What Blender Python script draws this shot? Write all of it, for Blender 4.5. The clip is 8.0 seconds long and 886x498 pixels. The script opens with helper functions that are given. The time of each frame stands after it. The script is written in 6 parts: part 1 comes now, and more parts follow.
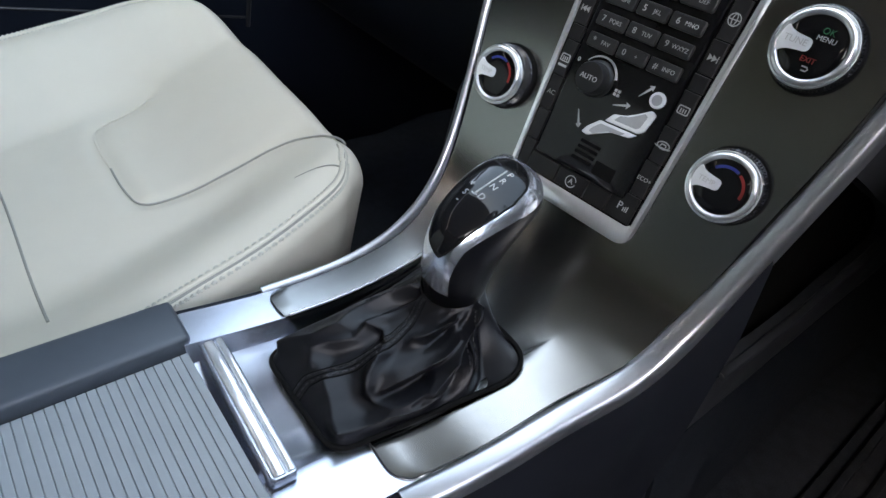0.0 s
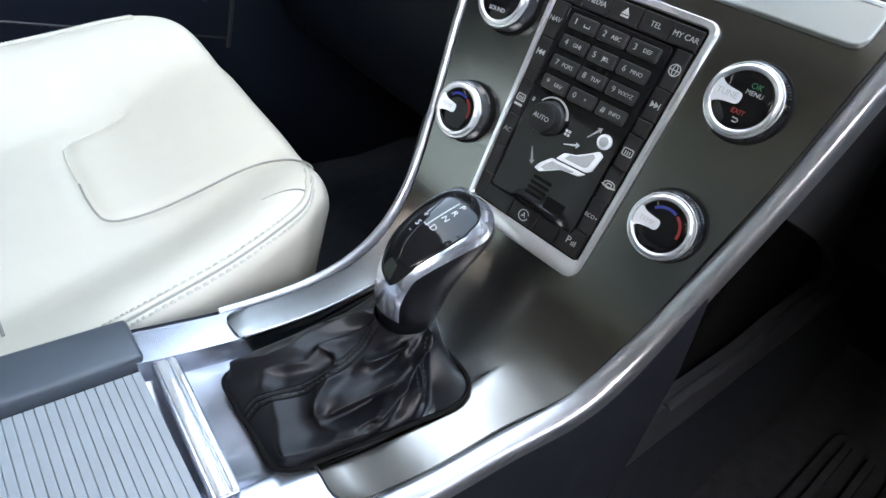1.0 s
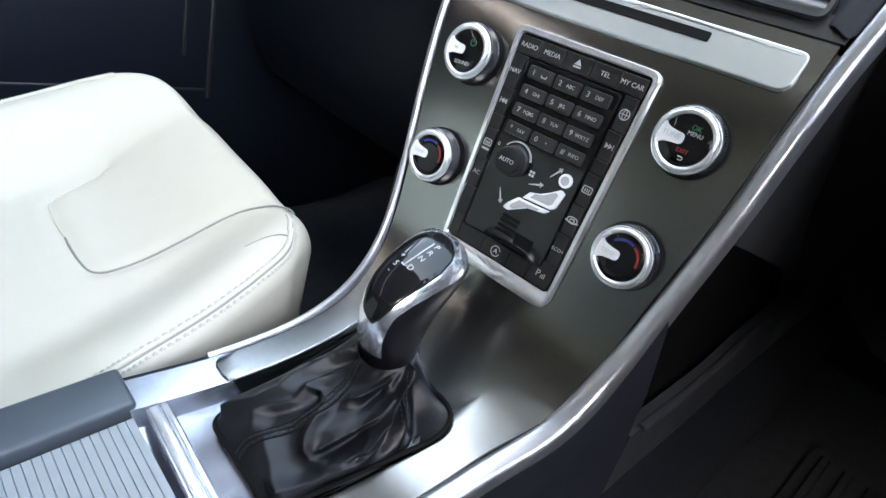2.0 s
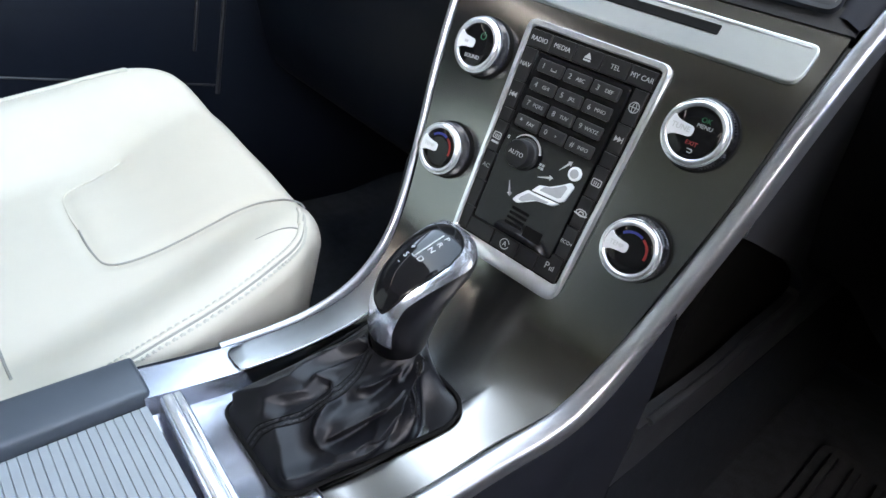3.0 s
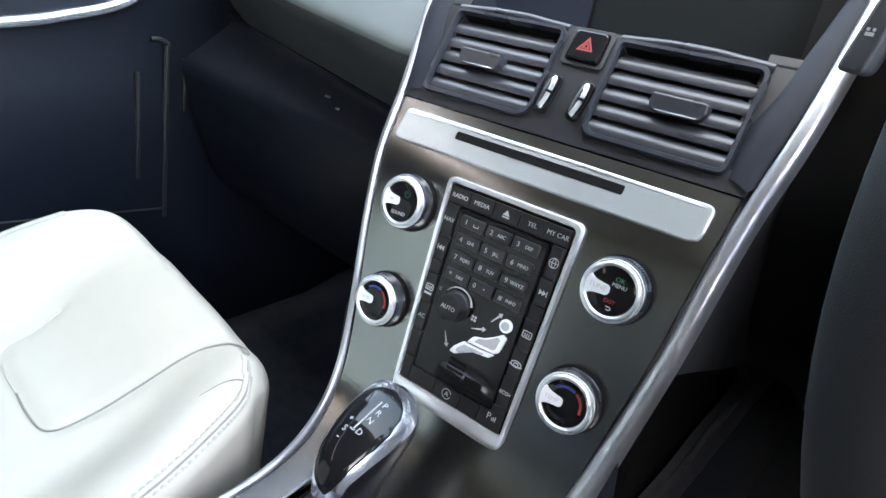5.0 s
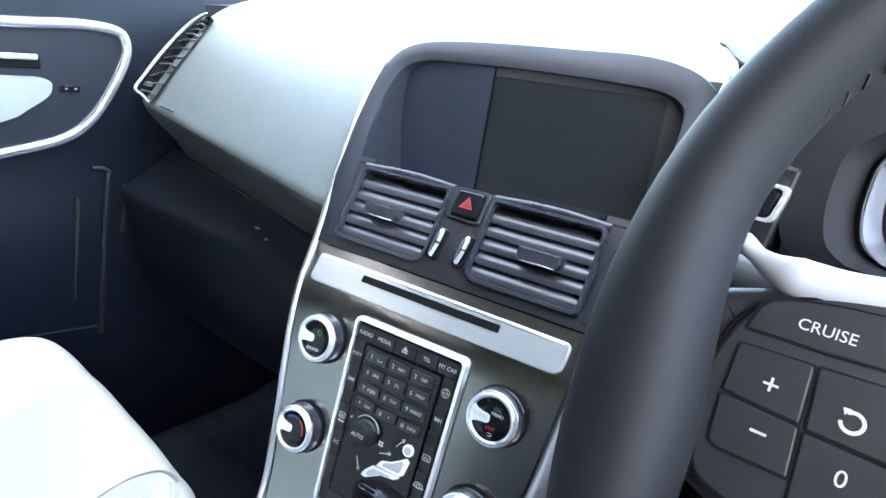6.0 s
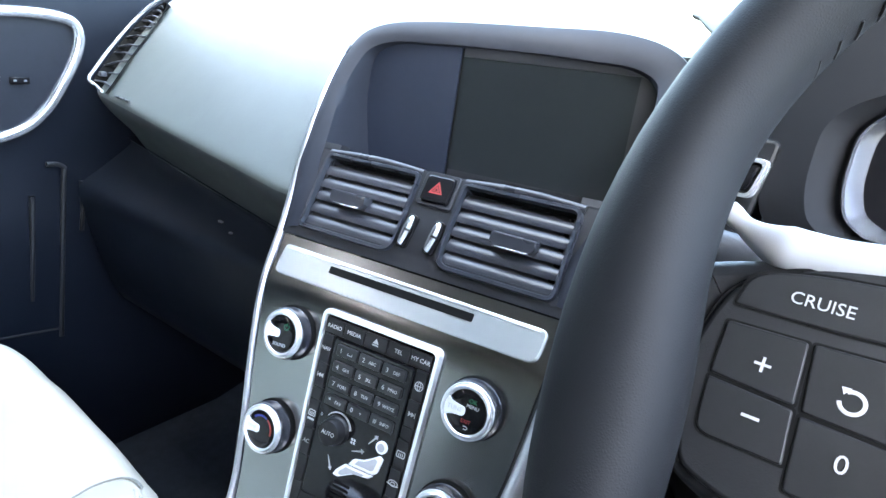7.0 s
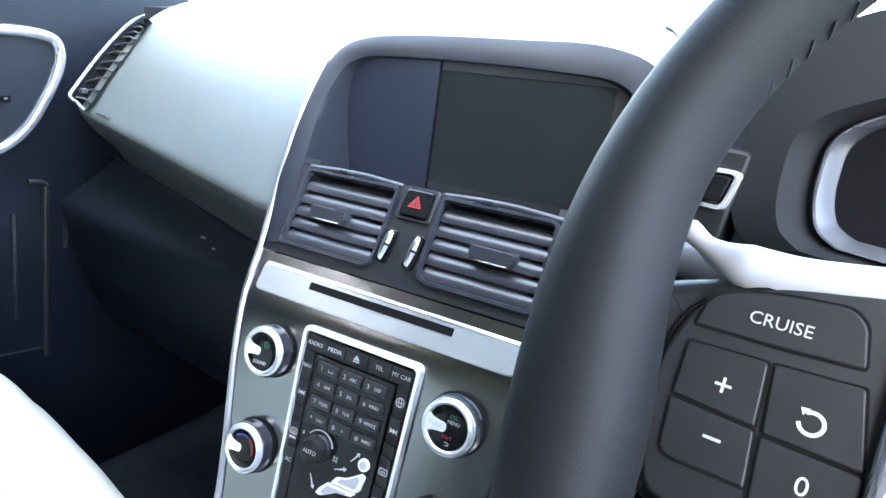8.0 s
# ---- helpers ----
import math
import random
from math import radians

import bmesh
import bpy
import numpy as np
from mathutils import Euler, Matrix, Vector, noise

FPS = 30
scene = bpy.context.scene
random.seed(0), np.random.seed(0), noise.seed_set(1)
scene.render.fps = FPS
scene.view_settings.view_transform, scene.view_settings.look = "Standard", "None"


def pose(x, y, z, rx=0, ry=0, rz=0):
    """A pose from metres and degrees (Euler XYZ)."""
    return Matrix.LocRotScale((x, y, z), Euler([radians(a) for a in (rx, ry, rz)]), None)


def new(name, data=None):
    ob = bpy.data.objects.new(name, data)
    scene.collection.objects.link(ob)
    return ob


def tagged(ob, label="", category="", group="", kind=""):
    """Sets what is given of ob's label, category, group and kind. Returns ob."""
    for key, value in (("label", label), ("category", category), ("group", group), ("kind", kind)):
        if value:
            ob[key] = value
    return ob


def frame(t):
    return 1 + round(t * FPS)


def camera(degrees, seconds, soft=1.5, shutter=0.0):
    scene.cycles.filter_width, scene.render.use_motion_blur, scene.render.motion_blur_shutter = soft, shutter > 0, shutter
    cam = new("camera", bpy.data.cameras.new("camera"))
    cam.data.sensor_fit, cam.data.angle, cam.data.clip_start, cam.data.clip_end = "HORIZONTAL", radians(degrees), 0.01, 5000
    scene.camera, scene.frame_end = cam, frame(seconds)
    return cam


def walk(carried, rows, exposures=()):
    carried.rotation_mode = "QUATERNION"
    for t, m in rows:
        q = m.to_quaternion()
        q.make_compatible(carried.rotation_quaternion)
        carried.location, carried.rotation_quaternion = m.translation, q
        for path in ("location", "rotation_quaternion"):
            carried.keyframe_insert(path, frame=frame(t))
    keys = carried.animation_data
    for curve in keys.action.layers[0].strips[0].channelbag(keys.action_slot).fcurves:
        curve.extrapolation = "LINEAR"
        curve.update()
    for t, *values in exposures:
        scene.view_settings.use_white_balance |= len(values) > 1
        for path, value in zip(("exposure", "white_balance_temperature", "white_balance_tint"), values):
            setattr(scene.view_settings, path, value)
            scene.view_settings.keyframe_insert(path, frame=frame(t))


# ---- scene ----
# ---- camera ----
PATH = [
    (0.0, 0.1843, -0.3201, 0.5802, 51.3, -8.28, 51.81),
    (0.5, 0.1964, -0.3096, 0.5807, 51.54, -9.94, 50.45),
    (1.0, 0.1982, -0.3129, 0.5931, 53.4, -10.84, 51.49),
    (1.5, 0.2064, -0.3121, 0.609, 55.53, -9.43, 49.4),
    (1.7, 0.2119, -0.3168, 0.6086, 57.19, -9.71, 48.65),
    (2.8, 0.2122, -0.3272, 0.6096, 56.78, -10.07, 48.88),
    (3.0, 0.2147, -0.3273, 0.6071, 56.83, -9.6, 49.36),
    (3.5, 0.2114, -0.3283, 0.6015, 54.6, -9.79, 50.26),
    (4.0, 0.2035, -0.3289, 0.5958, 53.26, -9.74, 51.24),
    (4.5, 0.2088, -0.3148, 0.619, 55.77, -8.61, 48.79),
    (4.8, 0.2048, -0.3073, 0.6445, 60.18, -7.93, 45.46),
    (5.0, 0.2047, -0.2977, 0.6684, 63.22, -6.65, 44.27),
    (5.2, 0.2077, -0.3034, 0.6839, 64.67, -7.2, 43.6),
    (6.3, 0.2612, -0.306, 0.741, 72.27, -5.93, 38.59),
    (6.5, 0.2519, -0.3034, 0.7379, 72.01, -6.45, 38.74),
    (7.0, 0.2478, -0.2902, 0.7249, 70.94, -5.66, 36.76),
    (7.5, 0.2523, -0.283, 0.7312, 71.71, -5.19, 35.81),
    (8.0, 0.2536, -0.2823, 0.7295, 71.78, -4.9, 35.82),
]
cam = camera(72.9, 8.0, soft=1.5)
walk(cam, [(r[0], pose(*r[1:])) for r in PATH],
     exposures=[(0.0, 4.92, 8800, 12), (0.4, 5.42, 8800, 12), (0.9, 5.66, 8800, 12), (4.4, 5.66, 8800, 12), (5.2, 5.84, 8400, 12), (6.3, 6.04, 7400, 11), (8.0, 6.10, 7400, 11)])


# ---- daylight ----
SUN_EL, SUN_AZ = 47.0, 180.0     # height, and degrees from straight ahead towards the passenger's side (minus)
world = bpy.data.worlds.new("world")
scene.world = world
world.use_nodes = True
wn = world.node_tree
wbg = wn.nodes["Background"]
sky = wn.nodes.new("ShaderNodeTexSky")
sky.sky_type = 'NISHITA'
sky.sun_disc = False
sky.sun_elevation = radians(SUN_EL)
sky.sun_rotation = radians(SUN_AZ)
sky.air_density, sky.dust_density = 1.0, 3.0
wn.links.new(sky.outputs[0], wbg.inputs[0])
wbg.inputs[1].default_value = 0.125
sun = new("sun", bpy.data.lights.new("sun", 'SUN'))
sun.data.energy = 2.5
sun.data.angle = radians(6)
sun.data.color = (1.0, 0.98, 0.95)
sd = Vector((math.sin(radians(SUN_AZ)) * math.cos(radians(SUN_EL)), math.cos(radians(SUN_AZ)) * math.cos(radians(SUN_EL)), math.sin(radians(SUN_EL))))
sun.matrix_world = Matrix.Translation((0, 0, 6)) @ sd.to_track_quat("Z", "Y").to_matrix().to_4x4()


# ---- materials ----
def material(name, base, rough=0.5, metal=0.0, vary=0.12, grain=60.0, bump=0.0, bump_scale=400.0, stretch=(1, 1, 1), coat=0.0, spec=0.5, rvary=0.08, ramp=None, aniso=0.0):
    """Principled surface with colour variation at two scales, fine relief and uneven gloss. Sizes in metres."""
    m = bpy.data.materials.new(name)
    m.use_nodes = True
    nt = m.node_tree
    b = nt.nodes["Principled BSDF"]
    tc = nt.nodes.new("ShaderNodeTexCoord")
    mp = nt.nodes.new("ShaderNodeMapping")
    mp.inputs["Scale"].default_value = stretch
    nt.links.new(tc.outputs["Object"], mp.inputs[0])
    n1 = nt.nodes.new("ShaderNodeTexNoise")
    n1.inputs["Scale"].default_value = grain
    n1.inputs["Detail"].default_value = 5
    n2 = nt.nodes.new("ShaderNodeTexNoise")
    n2.inputs["Scale"].default_value = grain * 0.11
    n2.inputs["Detail"].default_value = 3
    nt.links.new(mp.outputs[0], n1.inputs[0])
    nt.links.new(mp.outputs[0], n2.inputs[0])
    add = nt.nodes.new("ShaderNodeMath")
    add.operation = 'ADD'
    nt.links.new(n1.outputs[0], add.inputs[0])
    nt.links.new(n2.outputs[0], add.inputs[1])
    mr = nt.nodes.new("ShaderNodeMapRange")
    mr.inputs["From Min"].default_value = 0.6
    mr.inputs["From Max"].default_value = 1.4
    mr.inputs["To Min"].default_value = 1 - vary
    mr.inputs["To Max"].default_value = 1 + vary
    nt.links.new(add.outputs[0], mr.inputs[0])
    mul = nt.nodes.new("ShaderNodeVectorMath")
    mul.operation = 'SCALE'
    mul.inputs[0].default_value = base
    nt.links.new(mr.outputs[0], mul.inputs["Scale"])
    nt.links.new(mul.outputs[0], b.inputs["Base Color"])
    rr = nt.nodes.new("ShaderNodeMapRange")
    rr.inputs["From Min"].default_value = 0.3
    rr.inputs["From Max"].default_value = 0.7
    rr.inputs["To Min"].default_value = max(0.02, rough - rvary)
    rr.inputs["To Max"].default_value = min(1, rough + rvary)
    nt.links.new(n2.outputs[0], rr.inputs[0])
    nt.links.new(rr.outputs[0], b.inputs["Roughness"])
    b.inputs["Metallic"].default_value = metal
    b.inputs["Specular IOR Level"].default_value = spec
    b.inputs["Coat Weight"].default_value = coat
    b.inputs["Coat Roughness"].default_value = 0.06
    b.inputs["Anisotropic"].default_value = aniso
    if bump:
        n3 = nt.nodes.new("ShaderNodeTexNoise")
        n3.inputs["Scale"].default_value = bump_scale
        n3.inputs["Detail"].default_value = 4
        nt.links.new(mp.outputs[0], n3.inputs[0])
        bp = nt.nodes.new("ShaderNodeBump")
        bp.inputs["Strength"].default_value = bump
        bp.inputs["Distance"].default_value = 0.0006
        nt.links.new(n3.outputs[0], bp.inputs["Height"])
        nt.links.new(bp.outputs[0], b.inputs["Normal"])
    return m


def leather(name, base, rough, cell=900.0, depth=0.35, vary=0.06, spec=0.4):
    """Leather or grained soft plastic: a cell relief over the plain variation."""
    m = material(name, base, rough, vary=vary, grain=40, spec=spec)
    nt = m.node_tree
    b = nt.nodes["Principled BSDF"]
    tc = nt.nodes.new("ShaderNodeTexCoord")
    vo = nt.nodes.new("ShaderNodeTexVoronoi")
    vo.feature = 'DISTANCE_TO_EDGE'
    vo.inputs["Scale"].default_value = cell
    no = nt.nodes.new("ShaderNodeTexNoise")
    no.inputs["Scale"].default_value = 35
    nt.links.new(tc.outputs["Object"], vo.inputs[0])
    nt.links.new(tc.outputs["Object"], no.inputs[0])
    mx = nt.nodes.new("ShaderNodeMath")
    mx.operation = 'MULTIPLY_ADD'
    mx.inputs[1].default_value = 0.5
    nt.links.new(vo.outputs["Distance"], mx.inputs[0])
    nt.links.new(no.outputs[0], mx.inputs[2])
    bp = nt.nodes.new("ShaderNodeBump")
    bp.inputs["Strength"].default_value = depth
    bp.inputs["Distance"].default_value = 0.0008
    nt.links.new(mx.outputs[0], bp.inputs["Height"])
    nt.links.new(bp.outputs[0], b.inputs["Normal"])
    return m


BRUSHED = material("brushed_dark_metal", (0.277, 0.282, 0.279), 0.22, metal=1.0, vary=0.015, grain=900, bump=0.006, bump_scale=3000, stretch=(1, 0.03, 0.03), rvary=0.006)
EDGESATIN = material("edge_satin_chrome", (0.50, 0.515, 0.55), 0.31, metal=0.85, vary=0.03, grain=120, rvary=0.03)
CHROME = material("satin_chrome", (0.62, 0.64, 0.68), 0.22, metal=0.8, vary=0.03, grain=120, rvary=0.04)
BRIGHT = material("bright_chrome", (0.88, 0.89, 0.90), 0.13, metal=0.70, vary=0.02, grain=120, rvary=0.03)
LEVERCHROME = material("lever_chrome", (0.74, 0.77, 0.83), 0.19, metal=0.88, vary=0.02, grain=120, rvary=0.03)
SLABMETAL = material("disc_slab_metal", (0.47, 0.50, 0.495), 0.27, metal=0.6, vary=0.02, grain=160, rvary=0.0)
BLACKGLOSS = material("black_gloss", (0.007, 0.007, 0.008), 0.09, vary=0.2, grain=200, coat=0.0, rvary=0.03, spec=0.30)
KEYBLACK = material("key_black", (0.016, 0.016, 0.017), 0.38, vary=0.15, grain=300, bump=0.06, bump_scale=2500)
BTNBLACK = material("button_black", (0.012, 0.012, 0.013), 0.42, vary=0.15, grain=300, bump=0.08, bump_scale=2500, spec=0.35)
WHEELBUTTON = material("wheel_button_plastic", (0.010, 0.0106, 0.0112), 0.50, vary=0.10, grain=300, bump=0.05, bump_scale=2500, spec=0.28)
DARKPLASTIC = material("dark_plastic", (0.040, 0.043, 0.048), 0.48, vary=0.12, grain=90, bump=0.15, bump_scale=2200)
VENTPLASTIC = material("vent_plastic", (0.026, 0.028, 0.034), 0.31, vary=0.12, grain=120, bump=0.1, bump_scale=2200)
VENTLIP = material("vent_lip_plastic", (0.020, 0.023, 0.030), 0.30, vary=0.1, grain=120, bump=0.06, bump_scale=2200)
KNURL = material("knurled_black_plastic", (0.022, 0.024, 0.031), 0.14, vary=0.1, grain=200, spec=0.9)
BEZELBLACK = material("bezel_black_plastic", (0.012, 0.013, 0.016), 0.44, vary=0.1, grain=90, bump=0.12, bump_scale=2200, spec=0.4)
HOODGREY = material("hood_soft_plastic", (0.0125, 0.0145, 0.0205), 0.58, vary=0.1, grain=90, bump=0.12, bump_scale=2200, spec=0.18)
BINNACLE = material("binnacle_matt_plastic", (0.008, 0.0085, 0.010), 0.65, vary=0.1, grain=90, bump=0.12, bump_scale=2200, spec=0.15)
FOOTGREY = material("footwell_grey_plastic", (0.034, 0.037, 0.044), 0.6, vary=0.1, grain=90, bump=0.12, bump_scale=2200, spec=0.3)
WHEELPLASTIC = material("wheel_dark_plastic", (0.0095, 0.0100, 0.0110), 0.46, vary=0.12, grain=90, bump=0.15, bump_scale=2200, spec=0.35)
# pale base paints the sky's glare on the dark spoke's upper edge
SPOKEGLARE = material("spoke_glare_plastic", (0.30, 0.305, 0.315), 0.34, vary=0.03, grain=60)
RINGSATIN = material("dial_ring_satin", (0.31, 0.33, 0.37), 0.30, metal=0.9, vary=0.03, grain=60)
ENDSATIN = material("end_trim_satin", (0.45, 0.48, 0.54), 0.24, metal=0.9, vary=0.04, grain=150, rvary=0.04)
BLACKVOID = material("black_lining", (0.005, 0.005, 0.005), 0.8, vary=0.2, grain=60, spec=0.1)
RAILGREY = material("rail_grey_plastic", (0.046, 0.056, 0.068), 0.40, vary=0.08, grain=120, bump=0.12, bump_scale=2600)
SHUTTER = material("shutter_grey", (0.235, 0.255, 0.265), 0.5, vary=0.06, grain=120, bump=0.1, bump_scale=2400)
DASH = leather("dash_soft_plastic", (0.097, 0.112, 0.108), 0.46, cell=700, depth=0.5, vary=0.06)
# darker copy of the dash plastic: shade under the shelf put into colour
DASHSHADE = leather("dash_shaded_plastic", (0.036, 0.042, 0.043), 0.50, cell=700, depth=0.4, vary=0.06, spec=0.25)
DOORMAT = leather("door_soft_plastic", (0.0048, 0.0068, 0.0115), 0.48, cell=800, depth=0.3, spec=0.13)
DOORPOCKET = material("door_pocket_plastic", (0.018, 0.019, 0.021), 0.36, vary=0.1, grain=90, bump=0.1, bump_scale=2200, spec=0.35)
SEATHIDE = leather("cream_leather", (0.585, 0.540, 0.450), 0.48, cell=650, depth=0.22, vary=0.025)
SEATTHREAD = material("cream_thread", (0.48, 0.465, 0.40), 0.7, vary=0.1, grain=400)
# darkened cream: the shade in the seat's seams and grooves put into colour
SEATGROOVE = material("seam_painted_shadow", (0.27, 0.263, 0.232), 0.8, vary=0.1, grain=300)
BOOTHIDE = leather("black_leather", (0.0045, 0.0046, 0.0065), 0.37, cell=1100, depth=0.30, spec=0.29)
WHEELHIDE = leather("wheel_leather", (0.0085, 0.0092, 0.0105), 0.60, cell=1200, depth=0.22, spec=0.17)
THREADBLACK = material("black_thread", (0.010, 0.010, 0.011), 0.6, vary=0.2, grain=500)
BOOTTHREAD = material("boot_thread", (0.012, 0.012, 0.014), 0.45, vary=0.2, grain=500)
CARPET = material("black_carpet", (0.019, 0.023, 0.030), 0.95, vary=0.4, grain=500, bump=0.6, bump_scale=1500, spec=0.05)
WHITEINK = material("white_print", (0.40, 0.40, 0.395), 0.5, vary=0.04, grain=200)
DIMINK = material("dim_print", (0.13, 0.13, 0.135), 0.5, vary=0.05, grain=200)
GREYINK = material("grey_print", (0.42, 0.42, 0.42), 0.5, vary=0.05, grain=200)
REDINK = material("red_print", (0.28, 0.02, 0.02), 0.5, vary=0.05, grain=200)
BLUEINK = material("blue_print", (0.02, 0.035, 0.22), 0.5, vary=0.05, grain=200)
GREENINK = material("green_print", (0.012, 0.15, 0.07), 0.5, vary=0.05, grain=200)
SCREENGLASS = material("screen_glass", (0.012, 0.015, 0.017), 0.17, vary=0.25, grain=5, coat=0.0, rvary=0.06, spec=0.38)
SCREENBLANK = material("screen_blank_panel", (0.011, 0.015, 0.026), 0.42, vary=0.1, grain=60, bump=0.05, bump_scale=2500)
HEADLINER = material("headliner_cloth", (0.19, 0.19, 0.185), 0.9, vary=0.08, grain=300, bump=0.3, bump_scale=1500)
SHELL = material("cabin_trim_grey", (0.054, 0.051, 0.045), 0.7, vary=0.1, grain=60)
SHELLDARK = material("dark_pillar_trim", (0.012, 0.013, 0.016), 0.7, vary=0.1, grain=60, spec=0.2)
ARMHIDE = leather("cream_armrest_leather", (0.26, 0.26, 0.225), 0.52, cell=650, depth=0.22, vary=0.03)
ASPHALT = material("asphalt", (0.09, 0.09, 0.088), 0.9, vary=0.3, grain=8, bump=0.3, bump_scale=60)
PADULL = material("dull_icon_plate", (0.44, 0.45, 0.47), 0.22, metal=0.3, vary=0.08, grain=300)
PAWHITE = material("clear_icon_plate", (0.82, 0.83, 0.85), 0.20, metal=0.15, vary=0.03, grain=200)


def pane_material():
    m = bpy.data.materials.new("window_glass")
    m.use_nodes = True
    nt = m.node_tree
    nt.nodes.remove(nt.nodes["Principled BSDF"])
    out = nt.nodes["Material Output"]
    tr = nt.nodes.new("ShaderNodeBsdfTransparent")
    tr.inputs[0].default_value = (0.86, 0.90, 0.88, 1)
    gl = nt.nodes.new("ShaderNodeBsdfGlossy")
    gl.inputs["Roughness"].default_value = 0.02
    mix = nt.nodes.new("ShaderNodeMixShader")
    mix.inputs[0].default_value = 0.05
    nt.links.new(tr.outputs[0], mix.inputs[1])
    nt.links.new(gl.outputs[0], mix.inputs[2])
    nt.links.new(mix.outputs[0], out.inputs[0])
    return m


PANE = pane_material()


# ---- building helpers ----
def thing(name, m=None, label="", category="", group="", kind=""):
    ob = new(name)
    ob.empty_display_size = 0.02
    ob.matrix_basis = m if m is not None else Matrix.Identity(4)
    return tagged(ob, label, category, group, kind)


def part(name, bm, mat, parent=None, label="", m=None, smooth=True, angle=40):
    me = bpy.data.meshes.new(name)
    bmesh.ops.recalc_face_normals(bm, faces=bm.faces)
    if smooth:
        for f in bm.faces:
            f.smooth = True
        lim = radians(angle)
        cap = bm.faces.layers.int.get("cap")
        for e in bm.edges:
            ang = e.calc_face_angle(0) if len(e.link_faces) == 2 else 9
            flat = cap is not None and any(f[cap] for f in e.link_faces)
            e.smooth = ang < (0.06 if flat else lim)
    bm.to_mesh(me)
    bm.free()
    me.materials.append(mat)
    ob = new(name, me)
    if parent is not None:
        ob.parent = parent
    if m is not None:
        ob.matrix_basis = m
    return tagged(ob, label)


def again(name, ob, parent, m):
    """One more object on the mesh of ob."""
    o = new(name, ob.data)
    o.parent = parent
    o.matrix_basis = m
    if "label" in ob:
        o["label"] = ob["label"]
    return o


def box(bm, x0, x1, y0, y1, z0, z1, bev=0.0, seg=2):
    vs = [bm.verts.new((x, y, z)) for z in (z0, z1) for y in (y0, y1) for x in (x0, x1)]
    fs = [bm.faces.new([vs[i] for i in q]) for q in ((0, 2, 3, 1), (4, 5, 7, 6), (0, 1, 5, 4), (2, 6, 7, 3), (0, 4, 6, 2), (1, 3, 7, 5))]
    if bev:
        es = list({e for f in fs for e in f.edges})
        bmesh.ops.bevel(bm, geom=es, offset=bev, segments=seg, profile=0.6, affect='EDGES')
    return bm


def rounded(points, r, n=5):
    """A polygon with its corners rounded by r (one number or one for each corner)."""
    out = []
    k = len(points)
    for i in range(k):
        p0, p1, p2 = Vector(points[i - 1][:2]), Vector(points[i][:2]), Vector(points[(i + 1) % k][:2])
        ri = r[i] if isinstance(r, (list, tuple)) else r
        a, b = (p0 - p1), (p2 - p1)
        d = min(ri, a.length * 0.49, b.length * 0.49)
        if d < 1e-6:
            out.append(p1)
            continue
        a, b = p1 + a.normalized() * d, p1 + b.normalized() * d
        for j in range(n + 1):
            t = j / n
            out.append(a * (1 - t) ** 2 + p1 * 2 * t * (1 - t) + b * t ** 2)
    return out


def prism(bm, outline, z0, z1, bev=0.0, seg=2, fan=False):
    """An outline in x and y pushed from z0 to z1, with its upper edge rounded."""
    lo = [bm.verts.new((p[0], p[1], z0)) for p in outline]
    n = len(outline)
    c = sum((Vector(p[:2]) for p in outline), Vector((0, 0))) / n
    rings = [lo]
    steps = [(0.0, z1)] if not bev else [(bev * (1 - math.cos(a)), z1 - bev + bev * math.sin(a)) for a in [i * math.pi / 2 / seg for i in range(seg + 1)]]
    for inset, z in steps:
        ring = []
        for i in range(n):
            p, q, s = Vector(outline[i][:2]), Vector(outline[i - 1][:2]), Vector(outline[(i + 1) % n][:2])
            t = (s - q)
            nrm = Vector((t.y, -t.x))
            if nrm.length > 1e-9:
                nrm.normalize()
            if nrm.dot(p - c) < 0:
                nrm = -nrm
            w = p - nrm * inset
            ring.append(bm.verts.new((w.x, w.y, z)))
        rings.append(ring)
    for a, b in zip(rings, rings[1:]):
        for i in range(n):
            bm.faces.new((a[i], a[(i + 1) % n], b[(i + 1) % n], b[i]))
    cap = bm.faces.layers.int.get("cap") or bm.faces.layers.int.new("cap")
    if fan:
        mid_v = bm.verts.new((c.x, c.y, z1))
        for i in range(n):
            bm.faces.new((rings[-1][i], rings[-1][(i + 1) % n], mid_v))[cap] = 1
    else:
        bm.faces.new(rings[-1])[cap] = 1
    bm.faces.new(list(reversed(lo)))[cap] = 1
    return bm


def ring_prism(bm, outer, inner, z0, z1, bev=0.0):
    """A flat frame between two outlines with the same number of points."""
    n = len(outer)
    loops = []
    for pts, z in ((inner, z0), (outer, z0), (outer, z1 - bev), (None, z1), (None, z1 + 0.0), (inner, z1 - bev)):
        if pts is None:
            continue
        loops.append([bm.verts.new((p[0], p[1], z)) for p in pts])
    if bev:
        mids = []
        for k in (0.18, 0.82):
            mids.append([bm.verts.new((o[0] * (1 - k) + i[0] * k, o[1] * (1 - k) + i[1] * k, z1)) for o, i in zip(outer, inner)])
        order = [loops[0], loops[1], loops[2], mids[0], mids[1], loops[3]]
    else:
        order = [loops[0], loops[1], loops[2], loops[3]]
    for a, b in zip(order, order[1:] + order[:1]):
        for i in range(n):
            bm.faces.new((a[i], a[(i + 1) % n], b[(i + 1) % n], b[i]))
    return bm


